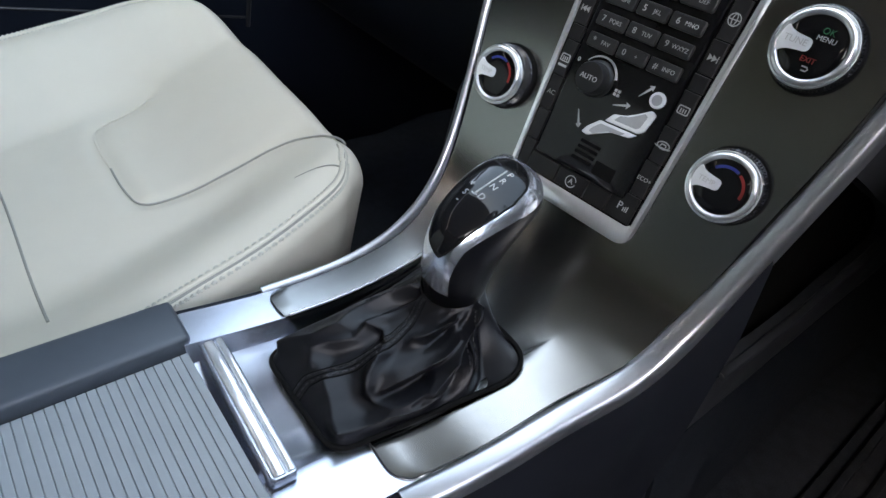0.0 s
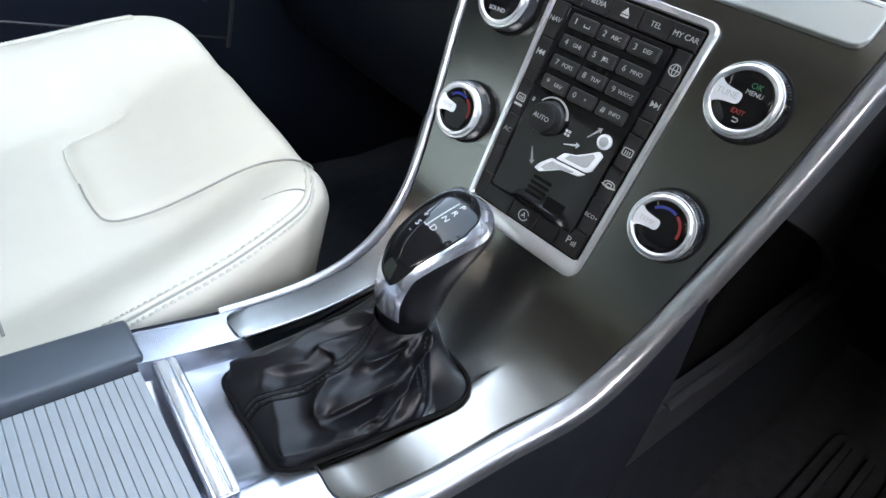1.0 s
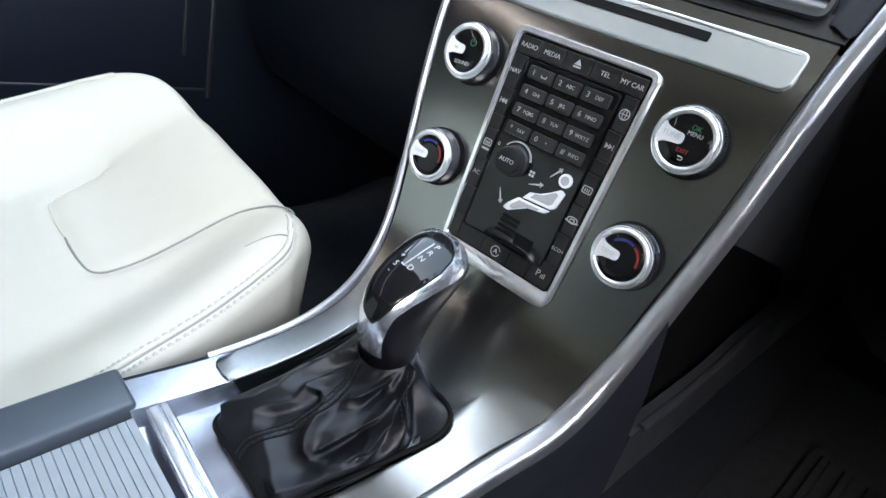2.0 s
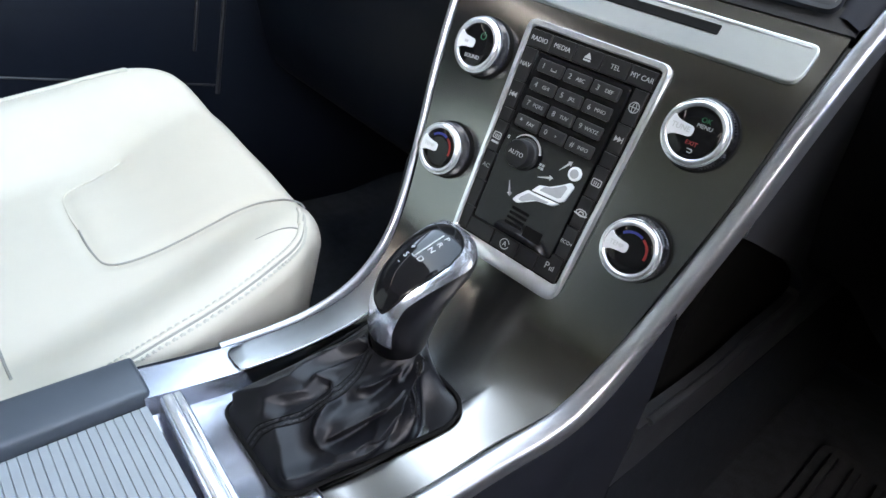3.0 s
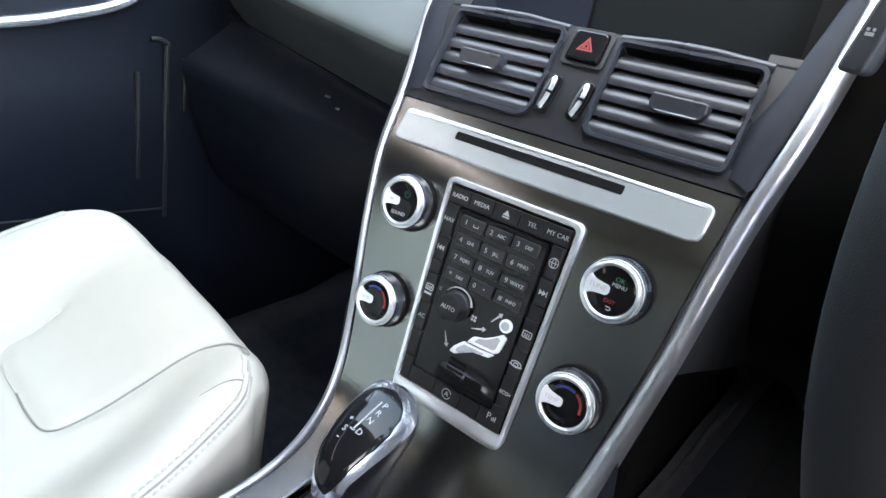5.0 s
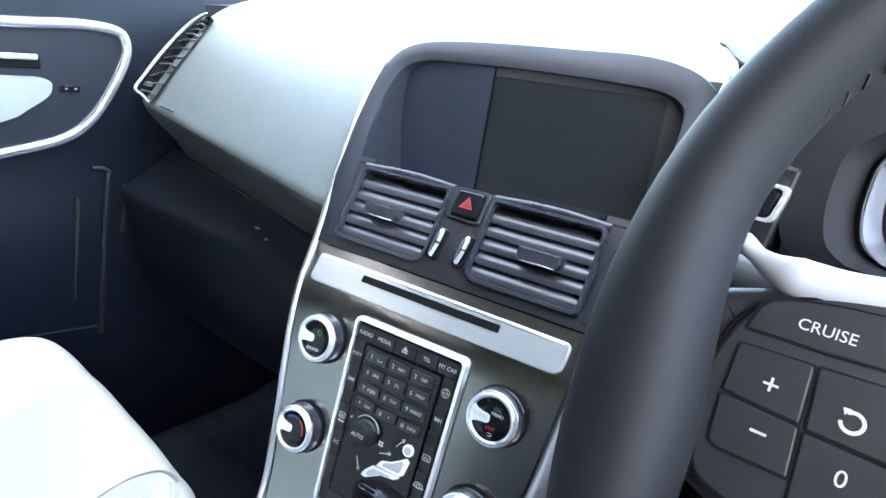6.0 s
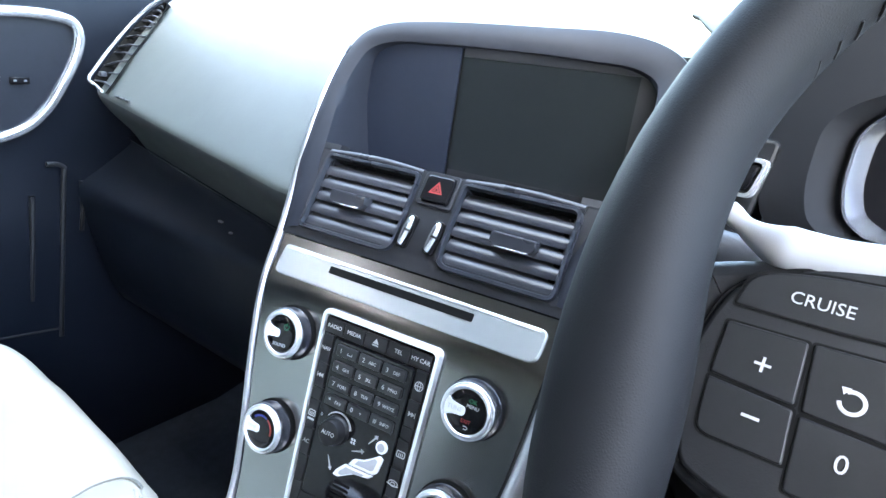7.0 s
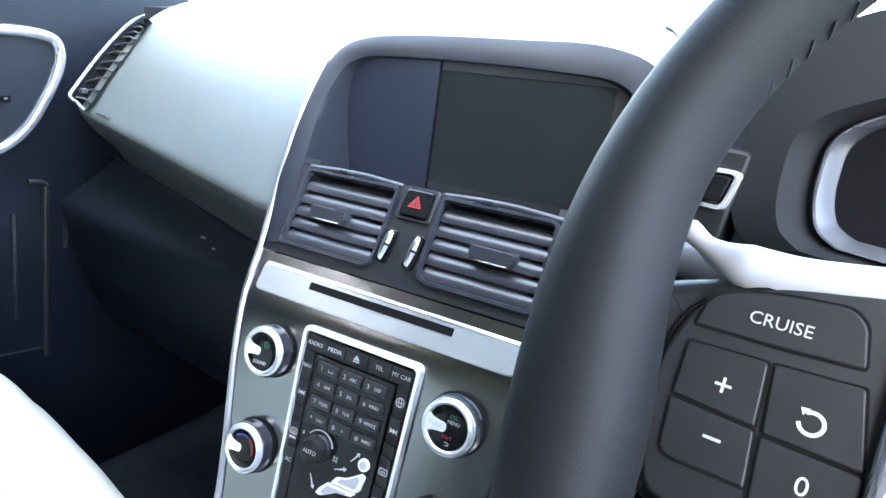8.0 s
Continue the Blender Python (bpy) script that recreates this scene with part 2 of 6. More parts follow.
def lathe(bm, profile, n=40, knurl=None):
    """Turn (radius, z) round the z axis. knurl: (first, last, depth) rows whose radius alternates."""
    rings = []
    for k, (r, z) in enumerate(profile):
        if r < 1e-6:
            rings.append([bm.verts.new((0, 0, z))])
            continue
        ring = []
        for i in range(n):
            a = 2 * math.pi * i / n
            rr = r - (knurl[2] if knurl and knurl[0] <= k <= knurl[1] and i % 2 else 0)
            ring.append(bm.verts.new((rr * math.cos(a), rr * math.sin(a), z)))
        rings.append(ring)
    for a, b in zip(rings, rings[1:]):
        for i in range(n):
            j = (i + 1) % n
            if len(a) == 1 and len(b) > 1:
                bm.faces.new((a[0], b[i], b[j]))
            elif len(b) == 1 and len(a) > 1:
                bm.faces.new((a[i], a[j], b[0]))
            elif len(a) > 1:
                bm.faces.new((a[i], a[j], b[j], b[i]))
    return bm


def sstep(a, b, v):
    t = min(1, max(0, (v - a) / (b - a)))
    return t * t * (3 - 2 * t)


def smooth_path(pts, n):
    """Catmull-Rom through tuples of numbers, n steps a span."""
    P = [np.array(p, float) for p in pts]
    out = []
    for i in range(len(P) - 1):
        p0, p1, p2, p3 = P[max(i - 1, 0)], P[i], P[i + 1], P[min(i + 2, len(P) - 1)]
        for k in range(n):
            t = k / n
            out.append(0.5 * ((2 * p1) + (p2 - p0) * t + (2 * p0 - 5 * p1 + 4 * p2 - p3) * t * t + (3 * p1 - p0 - 3 * p2 + p3) * t ** 3))
    out.append(P[-1])
    return out


def tube(bm, path, rx, rz, n=10, up=(0, 0, 1), closed=False, cap=True, sq=1.0):
    """A tube of elliptical section along a path; rx, rz may be functions of 0..1. sq under 1 flattens its sides."""
    flat = lambda v: math.copysign(abs(v) ** sq, v)
    P = [Vector(p) for p in path]
    k = len(P)
    rings = []
    for i, p in enumerate(P):
        if closed:
            t = (P[(i + 1) % k] - P[i - 1]).normalized()
        else:
            t = (P[min(i + 1, k - 1)] - P[max(i - 1, 0)]).normalized()
        side = t.cross(Vector(up))
        side = side.normalized() if side.length > 1e-6 else Vector((1, 0, 0))
        nn = side.cross(t).normalized()
        s = i / max(k - 1, 1)
        a_, b_ = (rx(s) if callable(rx) else rx), (rz(s) if callable(rz) else rz)
        rings.append([bm.verts.new(p + side * a_ * flat(math.cos(2 * math.pi * j / n)) + nn * b_ * flat(math.sin(2 * math.pi * j / n))) for j in range(n)])
    pairs = list(zip(rings, rings[1:])) + ([(rings[-1], rings[0])] if closed else [])
    for a, b in pairs:
        for j in range(n):
            bm.faces.new((a[j], a[(j + 1) % n], b[(j + 1) % n], b[j]))
    if cap and not closed:
        bm.faces.new(rings[0])
        bm.faces.new(list(reversed(rings[-1])))
    return bm


def sheet(bm, rows, thick=None):
    """A grid of points as a surface; thick: a vector by which a second skin lies behind it."""
    g = [[bm.verts.new(p) for p in r] for r in rows]
    for a, b in zip(g, g[1:]):
        for i in range(len(a) - 1):
            bm.faces.new((a[i], a[i + 1], b[i + 1], b[i]))
    if thick is not None:
        t = Vector(thick)
        h = [[bm.verts.new(Vector(p) + t) for p in r] for r in rows]
        for a, b in zip(h, h[1:]):
            for i in range(len(a) - 1):
                bm.faces.new((a[i], b[i], b[i + 1], a[i + 1]))
        rim_a = g[0] + [r[-1] for r in g[1:]] + list(reversed(g[-1][:-1])) + [r[0] for r in reversed(g[1:-1])]
        rim_b = h[0] + [r[-1] for r in h[1:]] + list(reversed(h[-1][:-1])) + [r[0] for r in reversed(h[1:-1])]
        k = len(rim_a)
        for i in range(k):
            j = (i + 1) % k
            bm.faces.new((rim_a[i], rim_b[i], rim_b[j], rim_a[j]))
    return bm


def lettering(text, size, mat, parent, m, name="lettering", depth=0.00012, align='CENTER'):
    cu = bpy.data.curves.new(name, 'FONT')
    cu.body, cu.size, cu.extrude = text, size, depth
    cu.align_x, cu.align_y = align, 'CENTER'
    cu.resolution_u = 3
    tmp = new("tmp_text", cu)
    dg = bpy.context.evaluated_depsgraph_get()
    me = bpy.data.meshes.new_from_object(tmp.evaluated_get(dg))
    bpy.data.objects.remove(tmp)
    bpy.data.curves.remove(cu)
    me.name = name
    me.materials.clear()
    me.materials.append(mat)
    ob = new(name, me)
    ob.parent = parent
    ob.matrix_basis = m
    return ob


def bars(rects, z0, z1, mat, parent, name="mark", m=None):
    bm = bmesh.new()
    for x0, x1, y0, y1 in rects:
        box(bm, x0, x1, y0, y1, z0, z1)
    return part(name, bm, mat, parent, m=m, smooth=False)


STK = pose(0, 0, 0.52, 73, 0, 6)       # the centre stack's face: x right, y up the face, z out of it


def on_face(x, y, z=0.0, turn=0.0, tip=0.0):
    return Matrix.Translation((x, y, z)) @ pose(0, 0, 0, tip, 0, turn)


def stk(x, y, z):
    return STK @ Vector((x, y, z))

# ---- the car's shell ----
def slab(name, x0, x1, y0, y1, z0, z1, mat, label, category, bev=0.006):
    ob = part(name, box(bmesh.new(), x0, x1, y0, y1, z0, z1, bev, 1), mat, smooth=False)
    return tagged(ob, label, category, kind="structure")


slab("ground", -60, 60, -60, 60, -0.35, -0.25, ASPHALT, "grey asphalt ground under the car", "ground", 0)
slab("floor", -0.78, 0.78, -1.5, 0.78, -0.06, 0.0, CARPET, "black carpeted car floor", "floor")
slab("wall_front", -0.78, 0.78, 0.78, 0.82, -0.06, 0.760, BLACKVOID, "black firewall behind the dashboard", "wall")
slab("wall_left", -0.80, -0.745, -1.5, 0.78, -0.06, 0.76, SHELL, "dark grey car body side behind the passenger door", "wall")
slab("wall_right", 0.765, 0.82, -1.5, 0.78, -0.06, 0.76, SHELL, "dark grey car body side on the driver's side", "wall")
slab("wall_rear", -0.80, 0.82, -1.56, -1.503, -0.06, 1.24, SHELL, "dark grey rear wall of the cabin", "wall")
# out of view: carried forward across the passenger window to block light
slab("wall_quarter_1", -0.80, -0.70, -1.50, 0.06, 0.7605, 1.199, SHELLDARK, "unseen dark panel added over the passenger window to cut light", "wall")
slab("wall_quarter_2", 0.74, 0.82, -1.50, -0.95, 0.7605, 1.199, SHELL, "dark grey quarter panel behind the driver's window", "wall")
slab("ceiling", -0.70, 0.74, -1.50, -0.130, 1.20, 1.24, HEADLINER, "pale beige cloth headliner", "ceiling")


def pillar(name, a, b, r, label):
    bm = bmesh.new()
    tube(bm, [a, tuple((p + q) / 2 for p, q in zip(a, b)), b], r, r * 1.3, n=10, up=(1, 0, 0))
    return tagged(part(name, bm, SHELLDARK), label, "pillar", kind="structure")


pillar("pillar_1", (-0.775, 0.36, 0.752), (-0.70, -0.120, 1.22), 0.022, "dark windscreen pillar on the passenger's side")
pillar("pillar_2", (0.80, 0.36, 0.752), (0.73, -0.120, 1.22), 0.022, "dark windscreen pillar on the driver's side")
bm = bmesh.new()
sheet(bm, [[(-0.76 + 1.55 * i / 8, 0.80 - 0.925 * j / 6, 0.782 + 0.418 * j / 6 + 0.02 * math.sin(math.pi * j / 6)) for i in range(9)] for j in range(7)], thick=(0, -0.0015, -0.004))
ws = tagged(part("window_1", bm, PANE), "clear raked windscreen above the dashboard", "windscreen", kind="structure")
ws.visible_shadow = False


# ---- centre console: surface of the trim ----
STACK_ROWS = [(0.0515, -0.0145, 0.1235), (0.035, -0.0100, 0.1225), (0.008, -0.0032, 0.1200), (-0.05, -0.0025, 0.1140), (-0.10, -0.0025, 0.1060), (-0.145, -0.0010, 0.0990), (-0.177, 0.0070, 0.0930), (-0.202, 0.023, 0.0885)]
PANEL_KEYS = []
for y_, z_, h_ in STACK_ROWS:
    PANEL_KEYS.append((*stk(-h_, y_, z_), *stk(h_, y_, z_), 0.0))
PANEL_KEYS += [(-0.0765, -0.118, 0.3195, 0.0855, -0.110, 0.3165, 0.006), (-0.0795, -0.158, 0.3090, 0.0790, -0.158, 0.3035, 0.0105), (-0.0840, -0.205, 0.3055, 0.0690, -0.205, 0.2935, 0.013), (-0.0905, -0.262, 0.3075, 0.0660, -0.264, 0.2960, 0.013)]
PANEL_ROWS = smooth_path(PANEL_KEYS, 6)
SPLIT = len(PANEL_ROWS) - 7       # the row at which the dark trim ends and the silver end begins
COLS = (0.0, 0.05, 0.11, 0.165, 0.178, 0.19, 0.30, 0.40, 0.50, 0.60, 0.70, 0.765, 0.778, 0.79, 0.86, 0.93, 1.0)


def panel_point(row, u, lift=0.0):
    L, R, d = Vector(row[0:3]), Vector(row[3:6]), row[6]
    p = L.lerp(R, u)
    tip_ = 0.05 * d * min(1.0, u / 0.165)
    sink = tip_
    if u > 0.17:
        sink = tip_ + (d - tip_) * min(1, (u - 0.17) / 0.018)
    if u > 0.19:
        sink = d * (1 - 0.75 * (u - 0.19) / 0.57)
    if u > 0.765:
        sink = max(0.0, 0.25 * d * (0.79 - u) / 0.025)
    if 0.19 < u < 0.77:
        sink += 0.008 * min(1.0, max(0.0, (-0.215 - p.y) / 0.04)) * min(1, (u - 0.19) / 0.05) * min(1, (0.77 - u) / 0.05)
    crown = 0.0035 * (1 - (2 * u - 1) ** 2) * min(1.0, d / 0.008)
    return Vector((p.x, p.y, p.z - sink + crown + lift))


console = thing("center_console", pose(0, 0, 0), "centre console with brushed dark metal trim, silver edges and controls", "car console")


def row_at(f):
    k = max(0, min(int(f), len(PANEL_ROWS) - 2))
    return PANEL_ROWS[k] * (1 - (f - k)) + PANEL_ROWS[k + 1] * (f - k)


def plate_end(u):
    """The row at which the dark plate ends: rounded outer corners, and a slant down the wall beside the boot."""
    q = max(0.0, 1 - (u - 0.010) / 0.050, 1 - (0.995 - u) / 0.09)
    off = 1.6 * (1 - math.sqrt(max(0.0, 1 - q * q)))
    if 0.15 < u < 0.79:
        off += 0.9 * min(1.0, (u - 0.15) / 0.04, (0.79 - u) / 0.02)
    return SPLIT - off


FINE = sorted({0.010, 0.014, 0.022, 0.034, 0.055, 0.15, 0.90, 0.925, 0.945, 0.96, 0.972, 0.982, 0.990, 0.995} | set(COLS) - {0.0, 1.0})
bm = bmesh.new()
rows_ = [[panel_point(r, u, 0.0004) for u in FINE] for r in PANEL_ROWS[:SPLIT - 8]]
for k in range(13):
    rows_.append([panel_point(row_at(SPLIT - 8 + (plate_end(u) - SPLIT + 8) * k / 12), u, 0.0004 if k < 12 else -0.0002) for u in FINE])
sheet(bm, rows_, thick=(0, 0.003, -0.005))
part("trim_panel", bm, BRUSHED, console, "brushed dark metal trim panel", angle=50)
bm = bmesh.new()
sheet(bm, [[panel_point(row_at(SPLIT - 3.2 + 0.8 * k if k < 4 else SPLIT + (k - 4)), u, -0.0009) for u in COLS] for k in range(4 + len(PANEL_ROWS) - SPLIT)], thick=(0, 0.0, -0.006))
part("end_trim", bm, ENDSATIN, console, "pale satin silver trim round the shutter handle", angle=50)

bm = bmesh.new()
tube(bm, [panel_point(row_at(f), 0.166, 0.0006) for f in np.linspace(plate_end(0.166) - 0.15, SPLIT - 23, 40)], lambda t: 0.0011 - 0.0006 * t, lambda t: 0.0011 - 0.0006 * t, n=8)
part("plate_lip", bm, EDGESATIN, console, "bright rounded lip of the trim panel")

# dark joint between the trim panel and the silver round it
for run in ([(f, 0.992) for f in np.linspace(SPLIT - 26, plate_end(0.992), 30)] + [(None, u) for u in (0.985, 0.975, 0.962, 0.945, 0.925, 0.90, 0.86, 0.80)], [(f, 0.011) for f in np.linspace(SPLIT - 18, plate_end(0.011), 22)] + [(None, u) for u in (0.016, 0.024, 0.036, 0.055, 0.085, 0.12, 0.155)]):
    bm = bmesh.new()
    tube(bm, [panel_point(row_at(plate_end(u) if f is None else f), u, 0.0005) for f, u in run], 0.00035, 0.00035, n=6)
    part("joint", bm, BEZELBLACK, console, "dark joint along the trim panel")


def rim_path(side):
    pts = []
    upper = [(0.1475, 0.222, -0.069), (0.1478, 0.20, -0.060), (0.1437, 0.155, -0.0435), (0.1355, 0.105, -0.028), (0.1302, 0.074, -0.0195)]
    if side > 0:
        upper = [(0.1500, 0.245, -0.0720), (0.1462, 0.205, -0.0570), (0.1440, 0.165, -0.0420), (0.1402, 0.113, -0.0245), (0.1356, 0.072, -0.0135)]
    for x_, y_, z_ in upper:
        pts.append(tuple(stk(side * x_, y_, z_ - 0.0085)))
    k = 0 if side < 0 else 3
    nst = STK.to_3x3() @ Vector((0, 0, 1))
    keys = PANEL_KEYS[:-1]
    for i, r in enumerate(keys):
        flat = min(1.0, max(0.0, (i - 4) / 4))
        nrm = nst.lerp(Vector((0, 0, 1)), flat).normalized()
        v = Vector(r[k:k + 3]) - nrm * 0.0088
        v.x += side * (0.0040 if side < 0 else 0.0054 + 0.0014 * (1 - flat))
        pts.append(tuple(v))
    return smooth_path(pts, 6)


def eased(path, n=7, turns=3):
    """The same run of points, evenly spaced and with its kinks drawn out; the ends stay."""
    P = np.array(path)
    run = np.r_[0, np.cumsum(np.linalg.norm(np.diff(P, axis=0), axis=1))]
    P = np.array([[np.interp(v, run, P[:, a]) for a in range(3)] for v in np.linspace(0, run[-1], 150)])
    for _ in range(turns):
        Q = P.copy()
        for i in range(1, len(P) - 1):
            k = min(n, i, len(P) - 1 - i)
            Q[i] = P[i - k:i + k + 1].mean(axis=0)
        P = Q
    return [tuple(p) for p in P]


for side in (-1, 1):
    bm = bmesh.new()
    path_ = eased(rim_path(side), 4, 2)
    wide = 0.0046 if side < 0 else 0.0082
    tube(bm, path_, lambda s: wide * min(1.0, 0.45 + s * 6) * (1.0 if side < 0 else 0.66 + 0.34 * sstep(0.48, 0.75, s)), 0.0100, n=28, up=(0, -0.75, 0.66), sq=1.0 if side < 0 else 0.62)
    part("edge_trim", bm, EDGESATIN, console, "satin chrome edge strip", angle=60)

# dark flanks below the trim, with the open pocket behind the stack on the driver's side
for side in (-1, 1):
    bm = bmesh.new()
    rows_ = []
    for r in PANEL_ROWS[24:]:
        v = Vector(r[0:3] if side < 0 else r[3:6])
        x_ = v.x + side * 0.006
        rows_.append([(x_, v.y, v.z - 0.004), (x_ + side * 0.006, v.y, v.z - 0.02), (x_ + side * 0.012, v.y, v.z - 0.07), (x_ + side * 0.015, v.y, v.z - 0.15), (x_ + side * 0.018, v.y, 0.0)])
    last = rows_[-1]
    for yy in (-0.35, -0.45, -0.6):
        rows_.append([(p[0], yy, p[2]) for p in last])
    sheet(bm, rows_, thick=(-side * 0.01, 0, 0))
    part("flank", bm, HOODGREY, console, "dark grey moulded plastic side")
for side in (-1, 1):
    bm = bmesh.new()
    rows_ = []
    for r in PANEL_ROWS[:26]:
        v = Vector(r[0:3] if side < 0 else r[3:6])
        b = STK.to_3x3() @ Vector((0, 0, -1))
        x_ = v.x + side * 0.003
        rows_.append([(x_, v.y + 0.001, v.z - 0.004), tuple(Vector((x_ - side * 0.004, v.y, v.z - 0.004)) + b * 0.018), tuple(Vector((x_ - side * 0.022, v.y, v.z - 0.006)) + b * 0.030)])
    sheet(bm, rows_, thick=(-side * 0.004, 0, 0))
    part("stack_flank", bm, DARKPLASTIC, console, "dark plastic back of the floating stack")
bm = bmesh.new()
box(bm, -0.10, 0.10, 0.085, 0.50, 0.0, 0.60, 0.01)
part("stack_column", bm, BLACKVOID, console, "black body behind the floating stack")

# rails, shutter and its handle
for x0, x1 in ((-0.101, -0.0655), (0.047, 0.083)):
    bm = bmesh.new()
    box(bm, x0, x1, -0.62, -0.2575, 0.24, 0.3105, 0.004, 3)
    inner = x1 if x0 < 0 else x0
    part("shutter_rail", bm, RAILGREY, console, "blue-grey plastic rail beside the shutter")
bm = bmesh.new()
box(bm, -0.0655, 0.047, -0.62, -0.262, 0.285, 0.2945)
part("shutter_bed", bm, BLACKVOID, console, smooth=False)
shutter = part("roller_shutter", box(bmesh.new(), -0.0625, 0.0445, -0.62, -0.262, 0.2948, 0.2965), KEYBLACK, console, "grey ribbed roller shutter, closed", smooth=False)
bm = bmesh.new()
prism(bm, [(-0.0535, -0.00230), (0.0535, -0.00230), (0.0535, 0.00230), (-0.0535, 0.00230)], 0, 0.0052, 0.0005, 2)
first = part("slat", bm, SHUTTER, shutter, m=Matrix.Translation((-0.009, -0.2640, 0.2966)))
for i in range(1, 52):
    again("slat", first, shutter, Matrix.Translation((-0.009, -0.2640 - 0.0048 * i, 0.2966)))

handle = part("shutter_handle", prism(bmesh.new(), rounded([(-0.0500, -0.0072), (0.0500, -0.0072), (0.0500, 0.0072), (-0.0500, 0.0072)], 0.003), -0.004, 0.0030, 0.0010), ENDSATIN, console, "polished silver shutter handle with two flat ribs", m=pose(-0.0113, -0.2503, 0.3032, -3, -1, -2.2))
for yy, w, l_ in ((-0.0021, 0.0031, 0.0482), (0.0038, 0.0019, 0.0482)):
    bm = bmesh.new()
    tube(bm, [(-l_, yy, 0.0026), (-l_ * 0.97, yy, 0.0032), (-l_ * 0.5, yy, 0.0034), (0, yy, 0.0035), (l_ * 0.5, yy, 0.0034), (l_ * 0.97, yy, 0.0032), (l_, yy, 0.0026)], w, 0.0022, n=20, sq=0.6)
    part("rib", bm, BRIGHT, handle, angle=60)


# ---- upper stack: bezel, hood, screen, vents ----
FY = [0.03, 0.05, 0.09, 0.12, 0.16, 0.20, 0.25, 0.30]
FZ = [-0.0070, -0.0135, -0.0235, -0.032, -0.045, -0.060, -0.080, -0.10]


def face_z(y):
    return float(np.interp(y, FY, FZ))


def plate(x0, x1, y0, y1, lift=0.0, back=0.012, skew=None):
    """A patch of the upper face between two heights, with thickness."""
    b = bmesh.new()
    rows_ = []
    for j in range(7):
        y_ = y0 + (y1 - y0) * j / 6
        a, c = (x0(y_) if callable(x0) else x0), (x1(y_) if callable(x1) else x1)
        rows_.append([(a + (c - a) * i / 6, y_, face_z(y_) + lift) for i in range(7)])
    return sheet(b, rows_, thick=(0, 0, -back))


def half_width(y):
    return float(np.interp(y, [0.05, 0.072, 0.105, 0.13, 0.155, 0.20], [0.1243, 0.1272, 0.134, 0.139, 0.1425, 0.1455])) - 0.001


bezel = thing("upper_bezel", STK)
bezel.parent = console
part("apron", plate(lambda y: -half_width(y), half_width, 0.053, 0.0655), BEZELBLACK, bezel)
part("cheek", plate(-0.126, -0.104, 0.088, 0.133, -0.0025), BEZELBLACK, bezel)
part("cheek", plate(0.104, 0.126, 0.088, 0.133, -0.0025), BEZELBLACK, bezel)
part("centre_post", plate(-0.0205, 0.0205, 0.0655, 0.127), BEZELBLACK, bezel)

OUT = [(-0.1245, 0.060), (-0.1300, 0.086), (-0.1375, 0.112), (-0.1405, 0.135), (-0.1442, 0.158), (-0.1478, 0.195), (-0.1455, 0.224), (-0.1365, 0.2415), (-0.1150, 0.2515), (-0.08, 0.2562), (-0.03, 0.2590), (0.03, 0.2605), (0.08, 0.2615), (0.1150, 0.2560), (0.1370, 0.2450), (0.1465, 0.230), (0.1480, 0.200), (0.1440, 0.158), (0.1405, 0.135), (0.1375, 0.112), (0.1320, 0.086), (0.1275, 0.060)]
INN_HALF = [(0.1085, 0.060), (0.1095, 0.086), (0.1180, 0.114), (0.1218, 0.136), (0.1262, 0.158), (0.1300, 0.182), (0.1295, 0.207), (0.1240, 0.2240), (0.1040, 0.2330), (0.07, 0.2350), (0.03, 0.2362)]
INN = [(-x, y) for x, y in INN_HALF] + [(x, y) for x, y in reversed(INN_HALF)]


def screen_z(y):
    return -0.080 + 0.20 * (y - 0.23)


o2, i2 = smooth_path(OUT, 4), smooth_path(INN, 4)
bm = bmesh.new()
rows_ = []
for (ox, oy), (ix, iy) in zip(o2, i2):
    oz, iz = face_z(oy), face_z(iy)
    mx, my = ix + (ox - ix) * 0.35, iy + (oy - iy) * 0.35
    rows_.append([(ox * 0.985, oy - 0.004, oz - 0.075), (ox * 0.99, oy - 0.002, oz - 0.035), (ox, oy, oz - 0.006), (ox * 0.992, oy - 0.001, oz + 0.0005), (ox * 0.97, oy - 0.004, oz + 0.003), (mx, my, face_z(my) + 0.002), (ix, iy, iz - 0.002), (ix * 0.99, iy - 0.001, iz - 0.006), (ix * 0.985, iy - 0.002, min(screen_z(iy), iz - 0.008) - 0.004)])
sheet(bm, rows_)
part("screen_hood", bm, HOODGREY, bezel, "smooth dark hood round the screen")
bm = bmesh.new()
sheet(bm, [[(x_, y_, screen_z(y_)) for x_ in (-0.134, -0.10, -0.0375)] for y_ in (0.105, 0.17, 0.236)], thick=(0, 0, -0.004))
part("blank_panel", bm, SCREENBLANK, bezel, "matt blue-black blank panel beside the screen", smooth=False)
bm = bmesh.new()
box(bm, -0.0375, -0.0345, 0.105, 0.243, -0.003, 0.0)
bmesh.ops.transform(bm, matrix=Matrix(((1, 0, 0, 0), (0, 1, 0, 0), (0, 0.20, 1, -0.080 - 0.20 * 0.23 - 0.002), (0, 0, 0, 1))), verts=bm.verts)
part("groove", bm, BLACKVOID, bezel, smooth=False)
bm = bmesh.new()
sheet(bm, [[(x_, y_, screen_z(y_)) for x_ in (-0.0345, 0.04, 0.1115)] for y_ in (0.137, 0.19, 0.2285)], thick=(0, 0, -0.004))
part("display", bm, SCREENGLASS, bezel, "dark switched-off display with dull reflections", smooth=False)
bm = bmesh.new()
